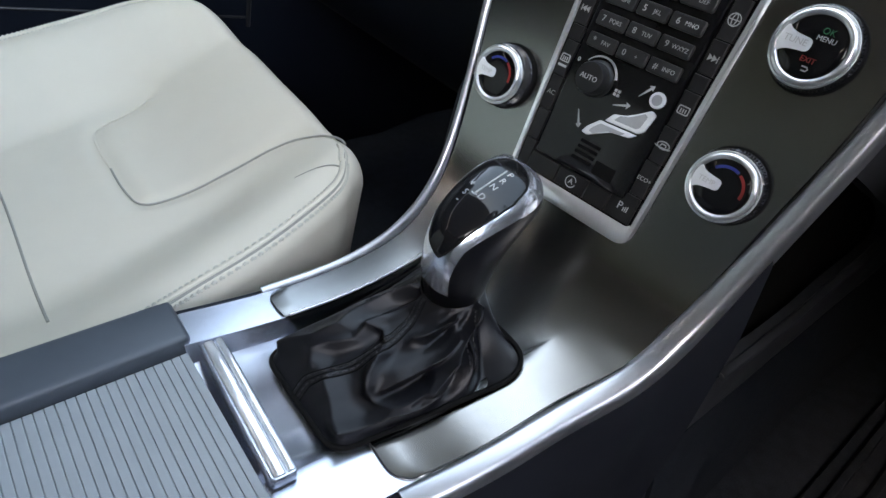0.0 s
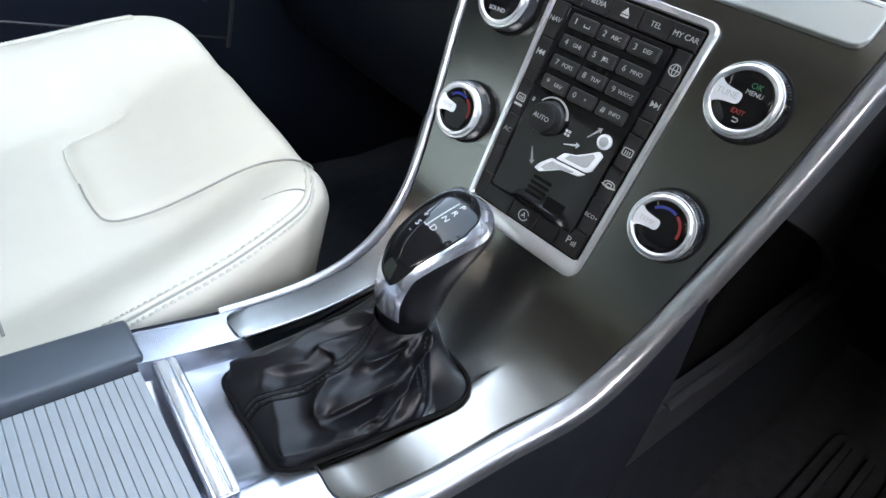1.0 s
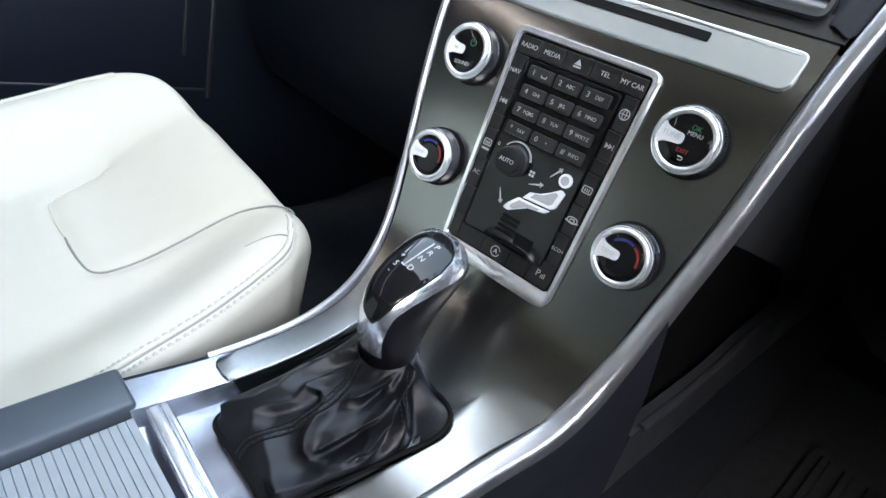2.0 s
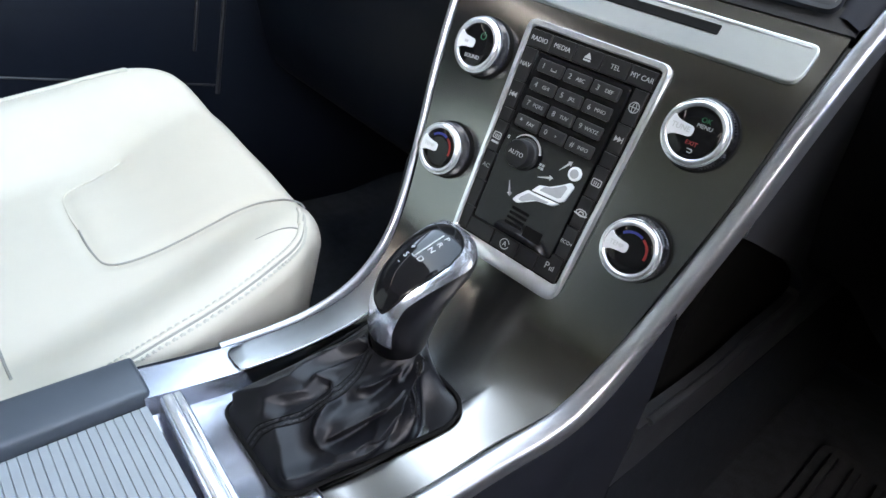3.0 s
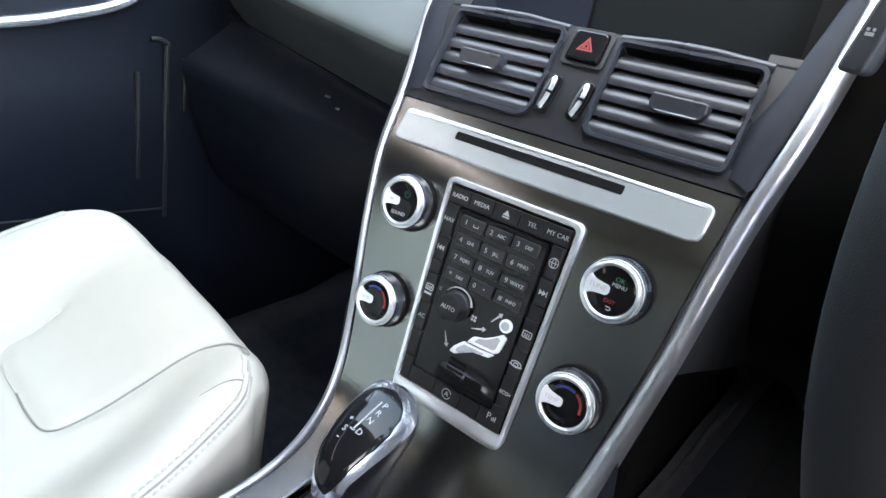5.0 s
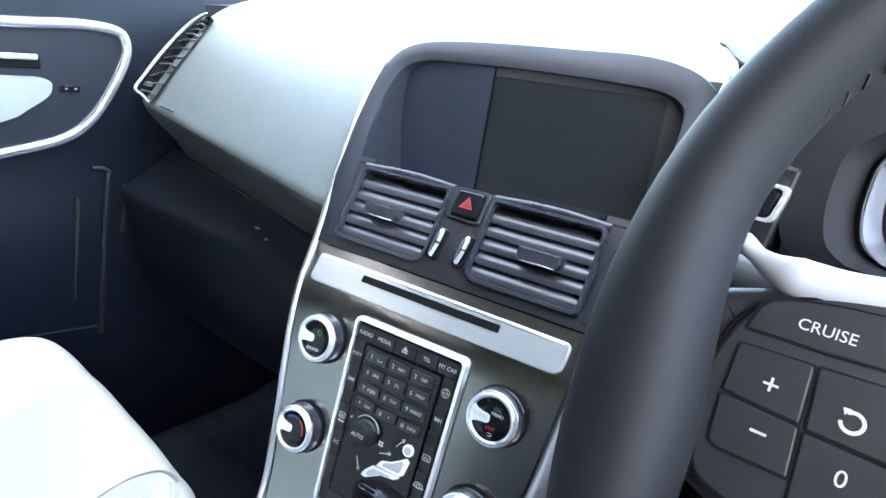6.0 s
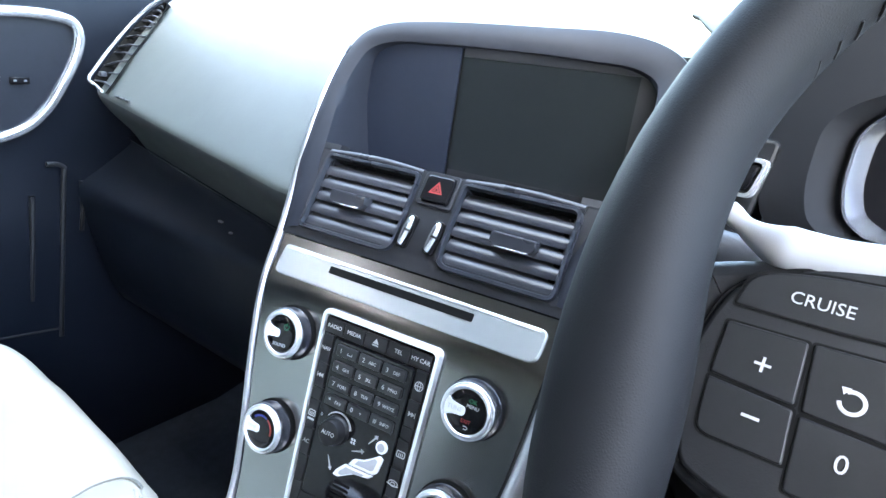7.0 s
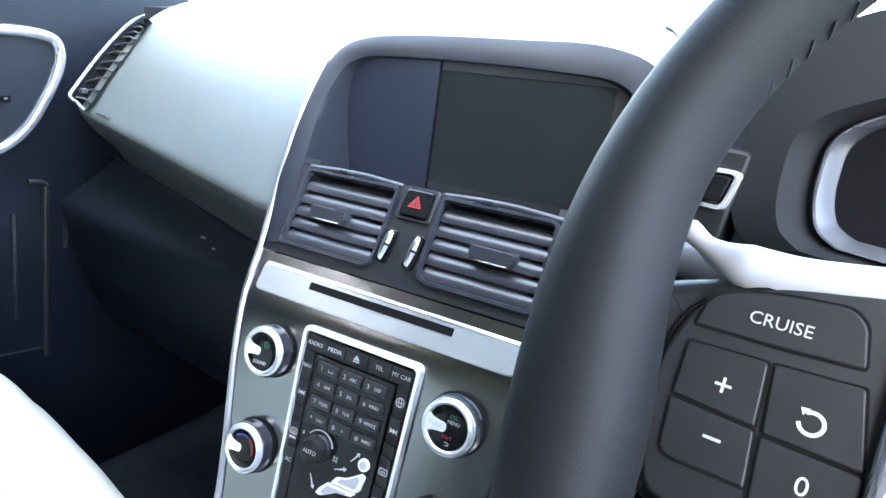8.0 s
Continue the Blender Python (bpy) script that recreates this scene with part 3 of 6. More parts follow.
for x0, x1, y0, y1 in ((0.1115, 0.134, 0.105, 0.236), (-0.0345, 0.1115, 0.2285, 0.236), (-0.0345, 0.1115, 0.105, 0.137)):
    sheet(bm, [[(x_, y_, screen_z(y_) + 0.0006) for x_ in (x0, x1)] for y_ in (y0, y1)], thick=(0, 0, -0.004))
part("display_frame", bm, BEZELBLACK, bezel, smooth=False)
bm = bmesh.new()
sheet(bm, [[(x_, 0.128 - 0.004 * k, face_z(0.128) - 0.002 - 0.011 * k) for x_ in (-0.124, 0, 0.124)] for k in range(7)], thick=(0, -0.006, 0))
part("recess_floor", bm, BEZELBLACK, bezel, smooth=False)

TILT_FACE = -math.degrees(math.atan2(0.0235 - 0.0135, 0.04)) - 1.0


def vent(side):
    v = thing("air_vent", STK @ on_face(side * 0.0640, 0.0925, face_z(0.0925), 0, TILT_FACE))
    tagged(v, "black air vent with horizontal slats and a chrome-edged tab", "air vent", "vents above the disc slab")
    W, H = 0.0425, 0.0298
    op = [(-W, -H), (W, -H), (W, H), (-W, H)]
    rad = [0.004, 0.010, 0.003, 0.005] if side < 0 else [0.010, 0.004, 0.005, 0.003]
    o_ = rounded([(-W - 0.0035, -H - 0.0035), (W + 0.0035, -H - 0.0035), (W + 0.0035, H + 0.0035), (-W - 0.0035, H + 0.0035)], [r + 0.003 for r in rad], 7)
    i_ = rounded(op, rad, 7)
    part("vent_frame", ring_prism(bmesh.new(), o_, i_, -0.014, 0.0030, 0.0016), VENTLIP, v, "raised satin dark frame")
    b = bmesh.new()
    box(b, -W, W, -H, H, -0.034, -0.030)
    part("duct", b, BLACKVOID, v, smooth=False)
    b = bmesh.new()
    for x0, x1, y0, y1 in ((-W - .001, -W + .0004, -H, H), (W - .0004, W + .001, -H, H), (-W, W, -H - .001, -H + .0004), (-W, W, H - .0004, H + .001)):
        box(b, x0, x1, y0, y1, -0.032, -0.002)
    part("duct_wall", b, BLACKVOID, v, smooth=False)
    b = bmesh.new()
    prof = [(-0.0062, -0.0015), (-0.0058, 0.0006), (-0.002, 0.0020), (0.003, 0.0018), (0.012, 0.0006), (0.012, -0.0006), (0.003, -0.0012), (-0.003, -0.0020)]
    rows_ = [[(x_, p[0] * 0.72 + 1.65 * p[1], -0.004 - p[0] * 0.85 + 0.60 * p[1]) for p in prof + prof[:1]] for x_ in (-W + 0.0006, -W * 0.4, W * 0.4, W - 0.0006)]
    sheet(b, rows_)
    s0 = part("slat", b, VENTPLASTIC, v, m=Matrix.Translation((0, -0.0222, -0.002)))
    for k in range(1, 5):
        again("slat", s0, v, Matrix.Translation((0, -0.0222 + 0.0110 * k, -0.002)))
    b = bmesh.new()
    prism(b, rounded([(-0.0140, -0.0054), (0.0140, -0.0054), (0.0172, -0.0012), (0.0166, 0.0052), (-0.0166, 0.0052), (-0.0172, -0.0012)], 0.0014), -0.006, 0.0052, 0.0012)
    tb = part("tab", b, VENTPLASTIC, v, "sliding tab with a chrome lower edge", m=pose(side * 0.0068, -0.0015, 0.001, 12, 0, 0))
    b = bmesh.new()
    box(b, -0.0125, 0.0125, -0.0054, -0.0042, 0.0034, 0.0052, 0.0004, 1)
    part("strip", b, BRIGHT, tb)
    for k in (-0.026, -0.013, 0.013, 0.026):
        b = bmesh.new()
        box(b, k - 0.0008, k + 0.0008, -H, H, -0.026, -0.014)
        part("vane", b, BLACKVOID, v, smooth=False)
    # ledge over the vent
    b = bmesh.new()
    tube(b, [(-W - 0.003, H + 0.0045, -0.003), (-W * 0.3, H + 0.0062, -0.0015), (W * 0.3, H + 0.0062, -0.0015), (W + 0.003, H + 0.0045, -0.003)], 0.0032, 0.0034, n=10)
    part("ledge", b, VENTPLASTIC, v)


vent(-1)
vent(1)

hz = part("hazard_switch", prism(bmesh.new(), rounded([(-0.0118, -0.0105), (0.0118, -0.0105), (0.0112, 0.0105), (-0.0112, 0.0105)], 0.0028), -0.006, 0.0045, 0.0016), BLACKGLOSS, None, m=STK @ on_face(0.0006, 0.1142, face_z(0.1142), 0, TILT_FACE - 3))
bm = bmesh.new()
ring_prism(bm, [(-0.0058, -0.0042), (0.0058, -0.0042), (0.0, 0.0056)], [(-0.0038, -0.0030), (0.0038, -0.0030), (0.0, 0.0032)], 0.0044, 0.0048)
tagged(hz, "black square hazard switch with a red triangle, between the vents", "car switch")
part("triangle", bm, REDINK, hz, "red outline triangle", smooth=False)
bm = bmesh.new()
ring_prism(bm, [(-0.0026, -0.0024), (0.0026, -0.0024), (0.0, 0.0020)], [(-0.0013, -0.0018), (0.0013, -0.0018), (0.0, 0.0006)], 0.0044, 0.0048)
part("triangle", bm, REDINK, hz, smooth=False)
b = bmesh.new()
o_ = rounded([(-0.0152, -0.0135), (0.0152, -0.0135), (0.0152, 0.0135), (-0.0152, 0.0135)], 0.004)
i_ = rounded([(-0.0122, -0.0109), (0.0122, -0.0109), (0.0117, 0.0109), (-0.0117, 0.0109)], 0.003)
part("surround", ring_prism(b, o_, i_, -0.005, 0.0018, 0.0006), BEZELBLACK, hz)

for x_ in (-0.0112, 0.0118):
    tw = part("thumbwheel", prism(bmesh.new(), rounded([(-0.0046, -0.0132), (0.0046, -0.0132), (0.0046, 0.0132), (-0.0046, 0.0132)], 0.0036), -0.003, 0.0012, 0.0005), BLACKGLOSS, console, "black thumbwheel slot with a chrome-edged wheel", m=STK @ on_face(x_, 0.0802, face_z(0.0802) + 0.0016, -6, TILT_FACE))
    bm = bmesh.new()
    tube(bm, [(0.0002 + 0.0016 * math.cos(a * 1.5), 0.0112 * math.sin(a), 0.0012 + 0.0030 * math.cos(a)) for a in [(-1.25 + 2.5 * k / 12) for k in range(13)]], 0.0018, 0.0014, n=8)
    part("wheel_edge", bm, BRIGHT, tw, "bright chrome wheel edge")
    bm = bmesh.new()
    tube(bm, [(-0.0018, 0.0105 * math.sin(a), 0.0008 + 0.0028 * math.cos(a)) for a in [(-1.25 + 2.5 * k / 12) for k in range(13)]], 0.0012, 0.0012, n=8)
    part("wheel_tread", bm, DARKPLASTIC, tw)
    part("notch", box(bmesh.new(), -0.0004, 0.0044, -0.0008, 0.0008, 0.0030, 0.0062, 0.0003, 1), BLACKVOID, tw)

# disc slot slab
slab_o = part("disc_slab", prism(bmesh.new(), rounded([(-0.1125, -0.0128), (0.1125, -0.0128), (0.1135, 0.0105), (-0.1120, 0.0118)], [0.006, 0.008, 0.005, 0.005]), -0.002, 0.0022, 0.0009), SLABMETAL, console, "pale brushed aluminium slab with a disc slot", m=STK @ on_face(0, 0.0335, -0.0078, 0, -17.5))
part("slot", prism(bmesh.new(), rounded([(-0.0622, -0.0028), (0.0622, -0.0028), (0.0622, 0.0030), (-0.0622, 0.0030)], 0.0012), 0.0012, 0.0026), BLACKVOID, slab_o, "black disc slot", m=Matrix.Translation((0, 0.0025, 0)), smooth=False)
bm = bmesh.new()
tube(bm, [(-0.108, 0.0085, 0.0022), (-0.05, 0.0090, 0.0024), (0.05, 0.0090, 0.0024), (0.109, 0.0080, 0.0022)], 0.0006, 0.0005, n=6)
part("bead", bm, BRIGHT, slab_o)


# ---- keypad ----
kp = thing("keypad", STK, "")
tagged(kp, "black button panel with phone keys in a bright silver frame", "control panel")
o_ = rounded([(-0.0478, -0.1508), (0.0474, -0.1508), (0.0502, 0.0108), (-0.0525, 0.0108)], [0.0065, 0.0095, 0.0065, 0.0065])
i_ = rounded([(-0.0446, -0.1390), (0.0438, -0.1390), (0.0464, 0.0062), (-0.0488, 0.0062)], 0.0040)
part("frame_ring", ring_prism(bmesh.new(), o_, i_, -0.006, 0.0026, 0.0012), BRIGHT, kp, "bright satin silver frame")
part("backing", prism(bmesh.new(), i_, -0.006, 0.0002), BLACKVOID, kp, smooth=False)


def key(x0, x1, y0, y1, text="", size=0.0042, z1=0.0024, mat=BTNBLACK, ink=WHITEINK, skew=0.0, dx=0.0):
    w, h = (x1 - x0) / 2 - 0.00035, (y1 - y0) / 2 - 0.00035
    bm = prism(bmesh.new(), [(-w + skew, -h), (w + skew, -h), (w - skew, h), (-w - skew, h)], 0, z1, 0.0006, 2)
    k = part("button", bm, mat, kp, m=Matrix.Translation(((x0 + x1) / 2, (y0 + y1) / 2, 0)))
    if text:
        lettering(text, size, ink, k, Matrix.Translation((dx, 0, z1 + 0.0001)))
    return k


top = [-0.0472, -0.0302, -0.0115, 0.0086, 0.0278, 0.0451]
for i, s in enumerate(("RADIO", "MEDIA", "", "TEL", "MY CAR")):
    k = key(top[i], top[i + 1], -0.0070, 0.0048, s, 0.0042)
    if not s:
        part("icon", prism(bmesh.new(), [(-0.0026, -0.0006), (0.0026, -0.0006), (0, 0.0030)], 0.0024, 0.0026), WHITEINK, k, smooth=False)
        bars([(-0.0026, 0.0026, -0.0022, -0.0012)], 0.0024, 0.0026, WHITEINK, k, "icon")
lx, rx_ = -0.0363, 0.0344
Lrows = [(-0.0072, -0.0295, "NAV"), (-0.0295, -0.0480, "rew"), (-0.0480, -0.0575, ""), (-0.0575, -0.0792, "defrost"), (-0.0792, -0.1003, "AC"), (-0.1003, -0.1205, ""), (-0.1205, -0.1380, "")]
Rrows = [(-0.0072, -0.0290, "globe"), (-0.0290, -0.0475, "ffwd"), (-0.0475, -0.0570, ""), (-0.0570, -0.0780, "rear"), (-0.0780, -0.0990, "recirc"), (-0.0990, -0.1205, "ECO+")]


def icon(kind, k):
    z0, z1 = 0.0024, 0.0026
    if kind in ("rew", "ffwd"):
        sgn = -1 if kind == "rew" else 1
        for d in (-0.0014, 0.0010):
            part("icon", prism(bmesh.new(), [(sgn * (d - 0.0012), -0.0018), (sgn * (d - 0.0012), 0.0018), (sgn * (d + 0.0014), 0)], z0, z1), WHITEINK, k, smooth=False)
        bars([(min(sgn * 0.0025, sgn * 0.0030), max(sgn * 0.0025, sgn * 0.0030), -0.0018, 0.0018)], z0, z1, WHITEINK, k, "icon")
    elif kind == "globe":
        bm = bmesh.new()
        circ = lambda r, n=24: [(r * math.cos(2 * math.pi * i / n), r * math.sin(2 * math.pi * i / n)) for i in range(n)]
        ring_prism(bm, circ(0.0034), circ(0.0029), z0, z1)
        ring_prism(bm, [(p[0] * 0.45, p[1]) for p in circ(0.0031)], [(p[0] * 0.30, p[1] * 0.86) for p in circ(0.0031)], z0, z1)
        box(bm, -0.003, 0.003, -0.00025, 0.00025, z0, z1)
        part("icon", bm, WHITEINK, k, smooth=False)
    elif kind in ("rear", "defrost"):
        bm = bmesh.new()
        top_w = 0.0034 if kind == "rear" else 0.0030
        o = rounded([(-0.0034, -0.0022), (0.0034, -0.0022), (top_w, 0.0026), (-top_w, 0.0026)], 0.0012)
        i = rounded([(-0.0028, -0.0016), (0.0028, -0.0016), (top_w - 0.0006, 0.0020), (-top_w + 0.0006, 0.0020)], 0.0009)
        ring_prism(bm, o, i, z0, z1)
        for d in (-0.0014, 0, 0.0014):
            box(bm, d - 0.0003, d + 0.0003, -0.0012, 0.0010, z0, z1)
        part("icon", bm, WHITEINK, k, smooth=False)
        if kind == "defrost":
            bars([(-0.003, 0.003, -0.0052, -0.0038)], z0, z1, GREYINK, k, "icon")
    elif kind == "recirc":
        bm = bmesh.new()
        tube(bm, [(0.0036 * math.cos(a), 0.0020 * math.sin(a) + 0.0002, z1) for a in [2 * math.pi * i / 20 for i in range(20)]], 0.00035, 0.0001, n=4, closed=True)
        tube(bm, [(-0.0018, -0.0006, z1), (-0.0012, 0.0008, z1), (0.0012, 0.0008, z1), (0.0018, -0.0006, z1)], 0.0004, 0.0001, n=4)
        tube(bm, [(-0.0048, -0.0006, z1), (-0.0034, -0.0012, z1), (0.0034, -0.0012, z1), (0.0048, -0.0006, z1)], 0.00035, 0.0001, n=4)
        part("icon", bm, WHITEINK, k, smooth=False)
    elif kind:
        lettering(kind, 0.0042 if kind != "ECO+" else 0.0034, WHITEINK, k, Matrix.Translation((0, 0, z1)))


for y1, y0, s in Lrows:
    q = np.interp((y0 + y1) / 2, [-0.1385, 0.005], [0.0434, 0.0474])
    icon(s, key(-q, lx + 0.0012 * (y0 + 0.07) / 0.07 * -1, y0, y1, skew=-0.0002))
for y1, y0, s in Rrows:
    q = np.interp((y0 + y1) / 2, [-0.1385, 0.005], [0.0428, 0.0452])
    icon(s, key(rx_ + 0.0012 * (y0 + 0.07) / 0.07, q, y0, y1, skew=0.0002))
key(-0.0355, -0.0130, -0.1382, -0.1262)
ka = key(-0.0130, 0.0090, -0.1382, -0.1262)
bm = bmesh.new()
tube(bm, [(0.0036 * math.cos(a), 0.0036 * math.sin(a), 0.0026) for a in [0.3 + 5.7 * i / 20 for i in range(21)]], 0.0003, 0.0001, n=4)
part("icon", bm, WHITEINK, ka, smooth=False)
lettering("A", 0.0048, WHITEINK, ka, Matrix.Translation((0, 0, 0.0026)))
key(0.0090, 0.0250, -0.1382, -0.1262)
kpa = key(0.0250, 0.0426, -0.1382, -0.1207)
lettering("P", 0.0066, WHITEINK, kpa, Matrix.Translation((-0.001, 0, 0.0026)))
bars([(0.0014, 0.0020, -0.0022, 0.0002), (0.0026, 0.0032, -0.0022, 0.0008), (0.0038, 0.0044, -0.0022, 0.0014)], 0.0024, 0.0026, WHITEINK, kpa, "icon")

mid = part("centre_panel", prism(bmesh.new(), rounded([(-0.0340, -0.1258), (0.0332, -0.1258), (0.0338, -0.0078), (-0.0357, -0.0078)], 0.003), 0, 0.0030, 0.0009), BLACKGLOSS, kp, "glossy black centre panel")
cols3 = ((-0.0312, -0.0122), (-0.0108, 0.0082), (0.0096, 0.0292))
names3 = (("1", "2 ABC", "3 DEF"), ("4 GHI", "5 JKL", "6 MNO"), ("7 PQRS", "8 TUV", "9 WXYZ"), ("* FAV", "0  +", "# INFO"))
for r in range(4):
    yc = -0.0152 - 0.0124 * r
    for c_, s in zip(cols3, names3[r]):
        w, h = (c_[1] - c_[0]) / 2, 0.0041
        bm = prism(bmesh.new(), rounded([(-w, -h), (w, -h), (w, h), (-w, h)], 0.0016), 0, 0.0021, 0.0009)
        k = part("key", bm, KEYBLACK, kp, m=Matrix.Translation(((c_[0] + c_[1]) / 2, yc, 0.0029)))
        head, _, tail = s.partition(" ")
        lettering(head, 0.0048, WHITEINK, k, Matrix.Translation((-w * 0.52, 0, 0.0022)))
        if tail:
            lettering(tail.strip(), 0.0033, WHITEINK, k, Matrix.Translation((w * 0.30, 0, 0.0022)))
        else:
            bars([(0.001, 0.0052, -0.0014, -0.0008), (0.001, 0.0015, -0.0014, 0.0004), (0.0047, 0.0052, -0.0014, 0.0004)], 0.0020, 0.0022, WHITEINK, k, "mark")

fan = part("fan_knob", lathe(bmesh.new(), [(0.0108, 0.002), (0.0106, 0.004), (0.0096, 0.0050), (0.0094, 0.0108), (0.0086, 0.0125), (0.0078, 0.0129), (0, 0.0129)], 48, (3, 3, 0.0002)), BTNBLACK, kp, "round black fan knob", m=Matrix.Translation((-0.0153, -0.0716, 0.001)))
lettering("AUTO", 0.0041, WHITEINK, fan, Matrix.Translation((0, 0, 0.0130)))
bm = bmesh.new()
tube(bm, [(-0.0158 + 0.0120 * math.cos(a), -0.0708 + 0.0120 * math.sin(a), 0.0031) for a in [0.25 + 2.3 * i / 16 for i in range(17)]], lambda s: 0.0003 + 0.0006 * (1 - s), 0.0001, n=4)
part("scale_arc", bm, GREYINK, mid, smooth=False)
lettering("0", 0.0036, WHITEINK, mid, Matrix.Translation((-0.0315, -0.0655, 0.0031)))
for k in range(4):
    bars([(-0.0018 + 0.0022 * (k % 2), -0.0002 + 0.0022 * (k % 2), -0.0735 - 0.0022 * (k // 2), -0.0719 - 0.0022 * (k // 2))], 0.003, 0.0032, GREYINK, mid, "mark")
# airflow buttons: a disc and two plain shaped plates
def air_button(outline, r, label):
    """A clear bright plate with a duller inset face."""
    b = part("air_button", prism(bmesh.new(), rounded(outline, r), 0, 0.0018, 0.0005), PAWHITE, mid, label, m=Matrix.Translation((0, 0, 0.003)))
    c = sum((Vector(p) for p in outline), Vector((0, 0))) / len(outline)
    part("inset", prism(bmesh.new(), rounded([tuple(c + (Vector(p) - c) * 0.66) for p in outline], r * 0.7), 0.0016, 0.0019), PADULL, b)


air_button([(0.0242 + 0.0046 * math.cos(2 * math.pi * i / 16), -0.0682 + 0.0046 * math.sin(2 * math.pi * i / 16)) for i in range(16)], 0.0004, "round pale airflow button")
air_button([(0.0012, -0.0902), (0.0048, -0.0848), (0.0122, -0.0826), (0.0183, -0.0788), (0.0244, -0.0742), (0.0278, -0.0758), (0.0257, -0.0868), (0.0226, -0.0890)], 0.0012, "pale shaped airflow button")
air_button([(-0.0095, -0.1018), (-0.0074, -0.0975), (-0.0012, -0.0910), (0.0012, -0.0912), (0.0232, -0.0899), (0.0199, -0.0929), (0.0077, -0.0949), (-0.0050, -0.1024)], 0.0012, "pale shaped airflow button")


def arrow(x, y, ang, ln):
    m = Matrix.Translation((x, y, 0.003)) @ pose(0, 0, 0, 0, 0, ang)
    part("arrow", prism(bmesh.new(), [(-ln / 2, -0.0002), (ln / 2 - 0.0024, -0.0007), (ln / 2 - 0.0026, -0.0019), (ln / 2, 0), (ln / 2 - 0.0026, 0.0019), (ln / 2 - 0.0024, 0.0007), (-ln / 2, 0.0002)], 0, 0.0002), WHITEINK, mid, m=m, smooth=False)


arrow(0.0160, -0.0662, 53, 0.0105)
arrow(0.0060, -0.0788, 20, 0.0110)
arrow(-0.0153, -0.0962, -63, 0.0110)
for k in range(4):
    part("grille_bar", box(bmesh.new(), -0.0075 - 0.0004 * k, 0.0065 - 0.0004 * k, -0.1075 - 0.0036 * k, -0.1055 - 0.0036 * k, 0.0028, 0.0034), BLACKVOID, mid, smooth=False)
bars([(0.0075, 0.0215, -0.1210, -0.1130)], 0.0028, 0.0032, BLACKVOID, mid, "sensor")


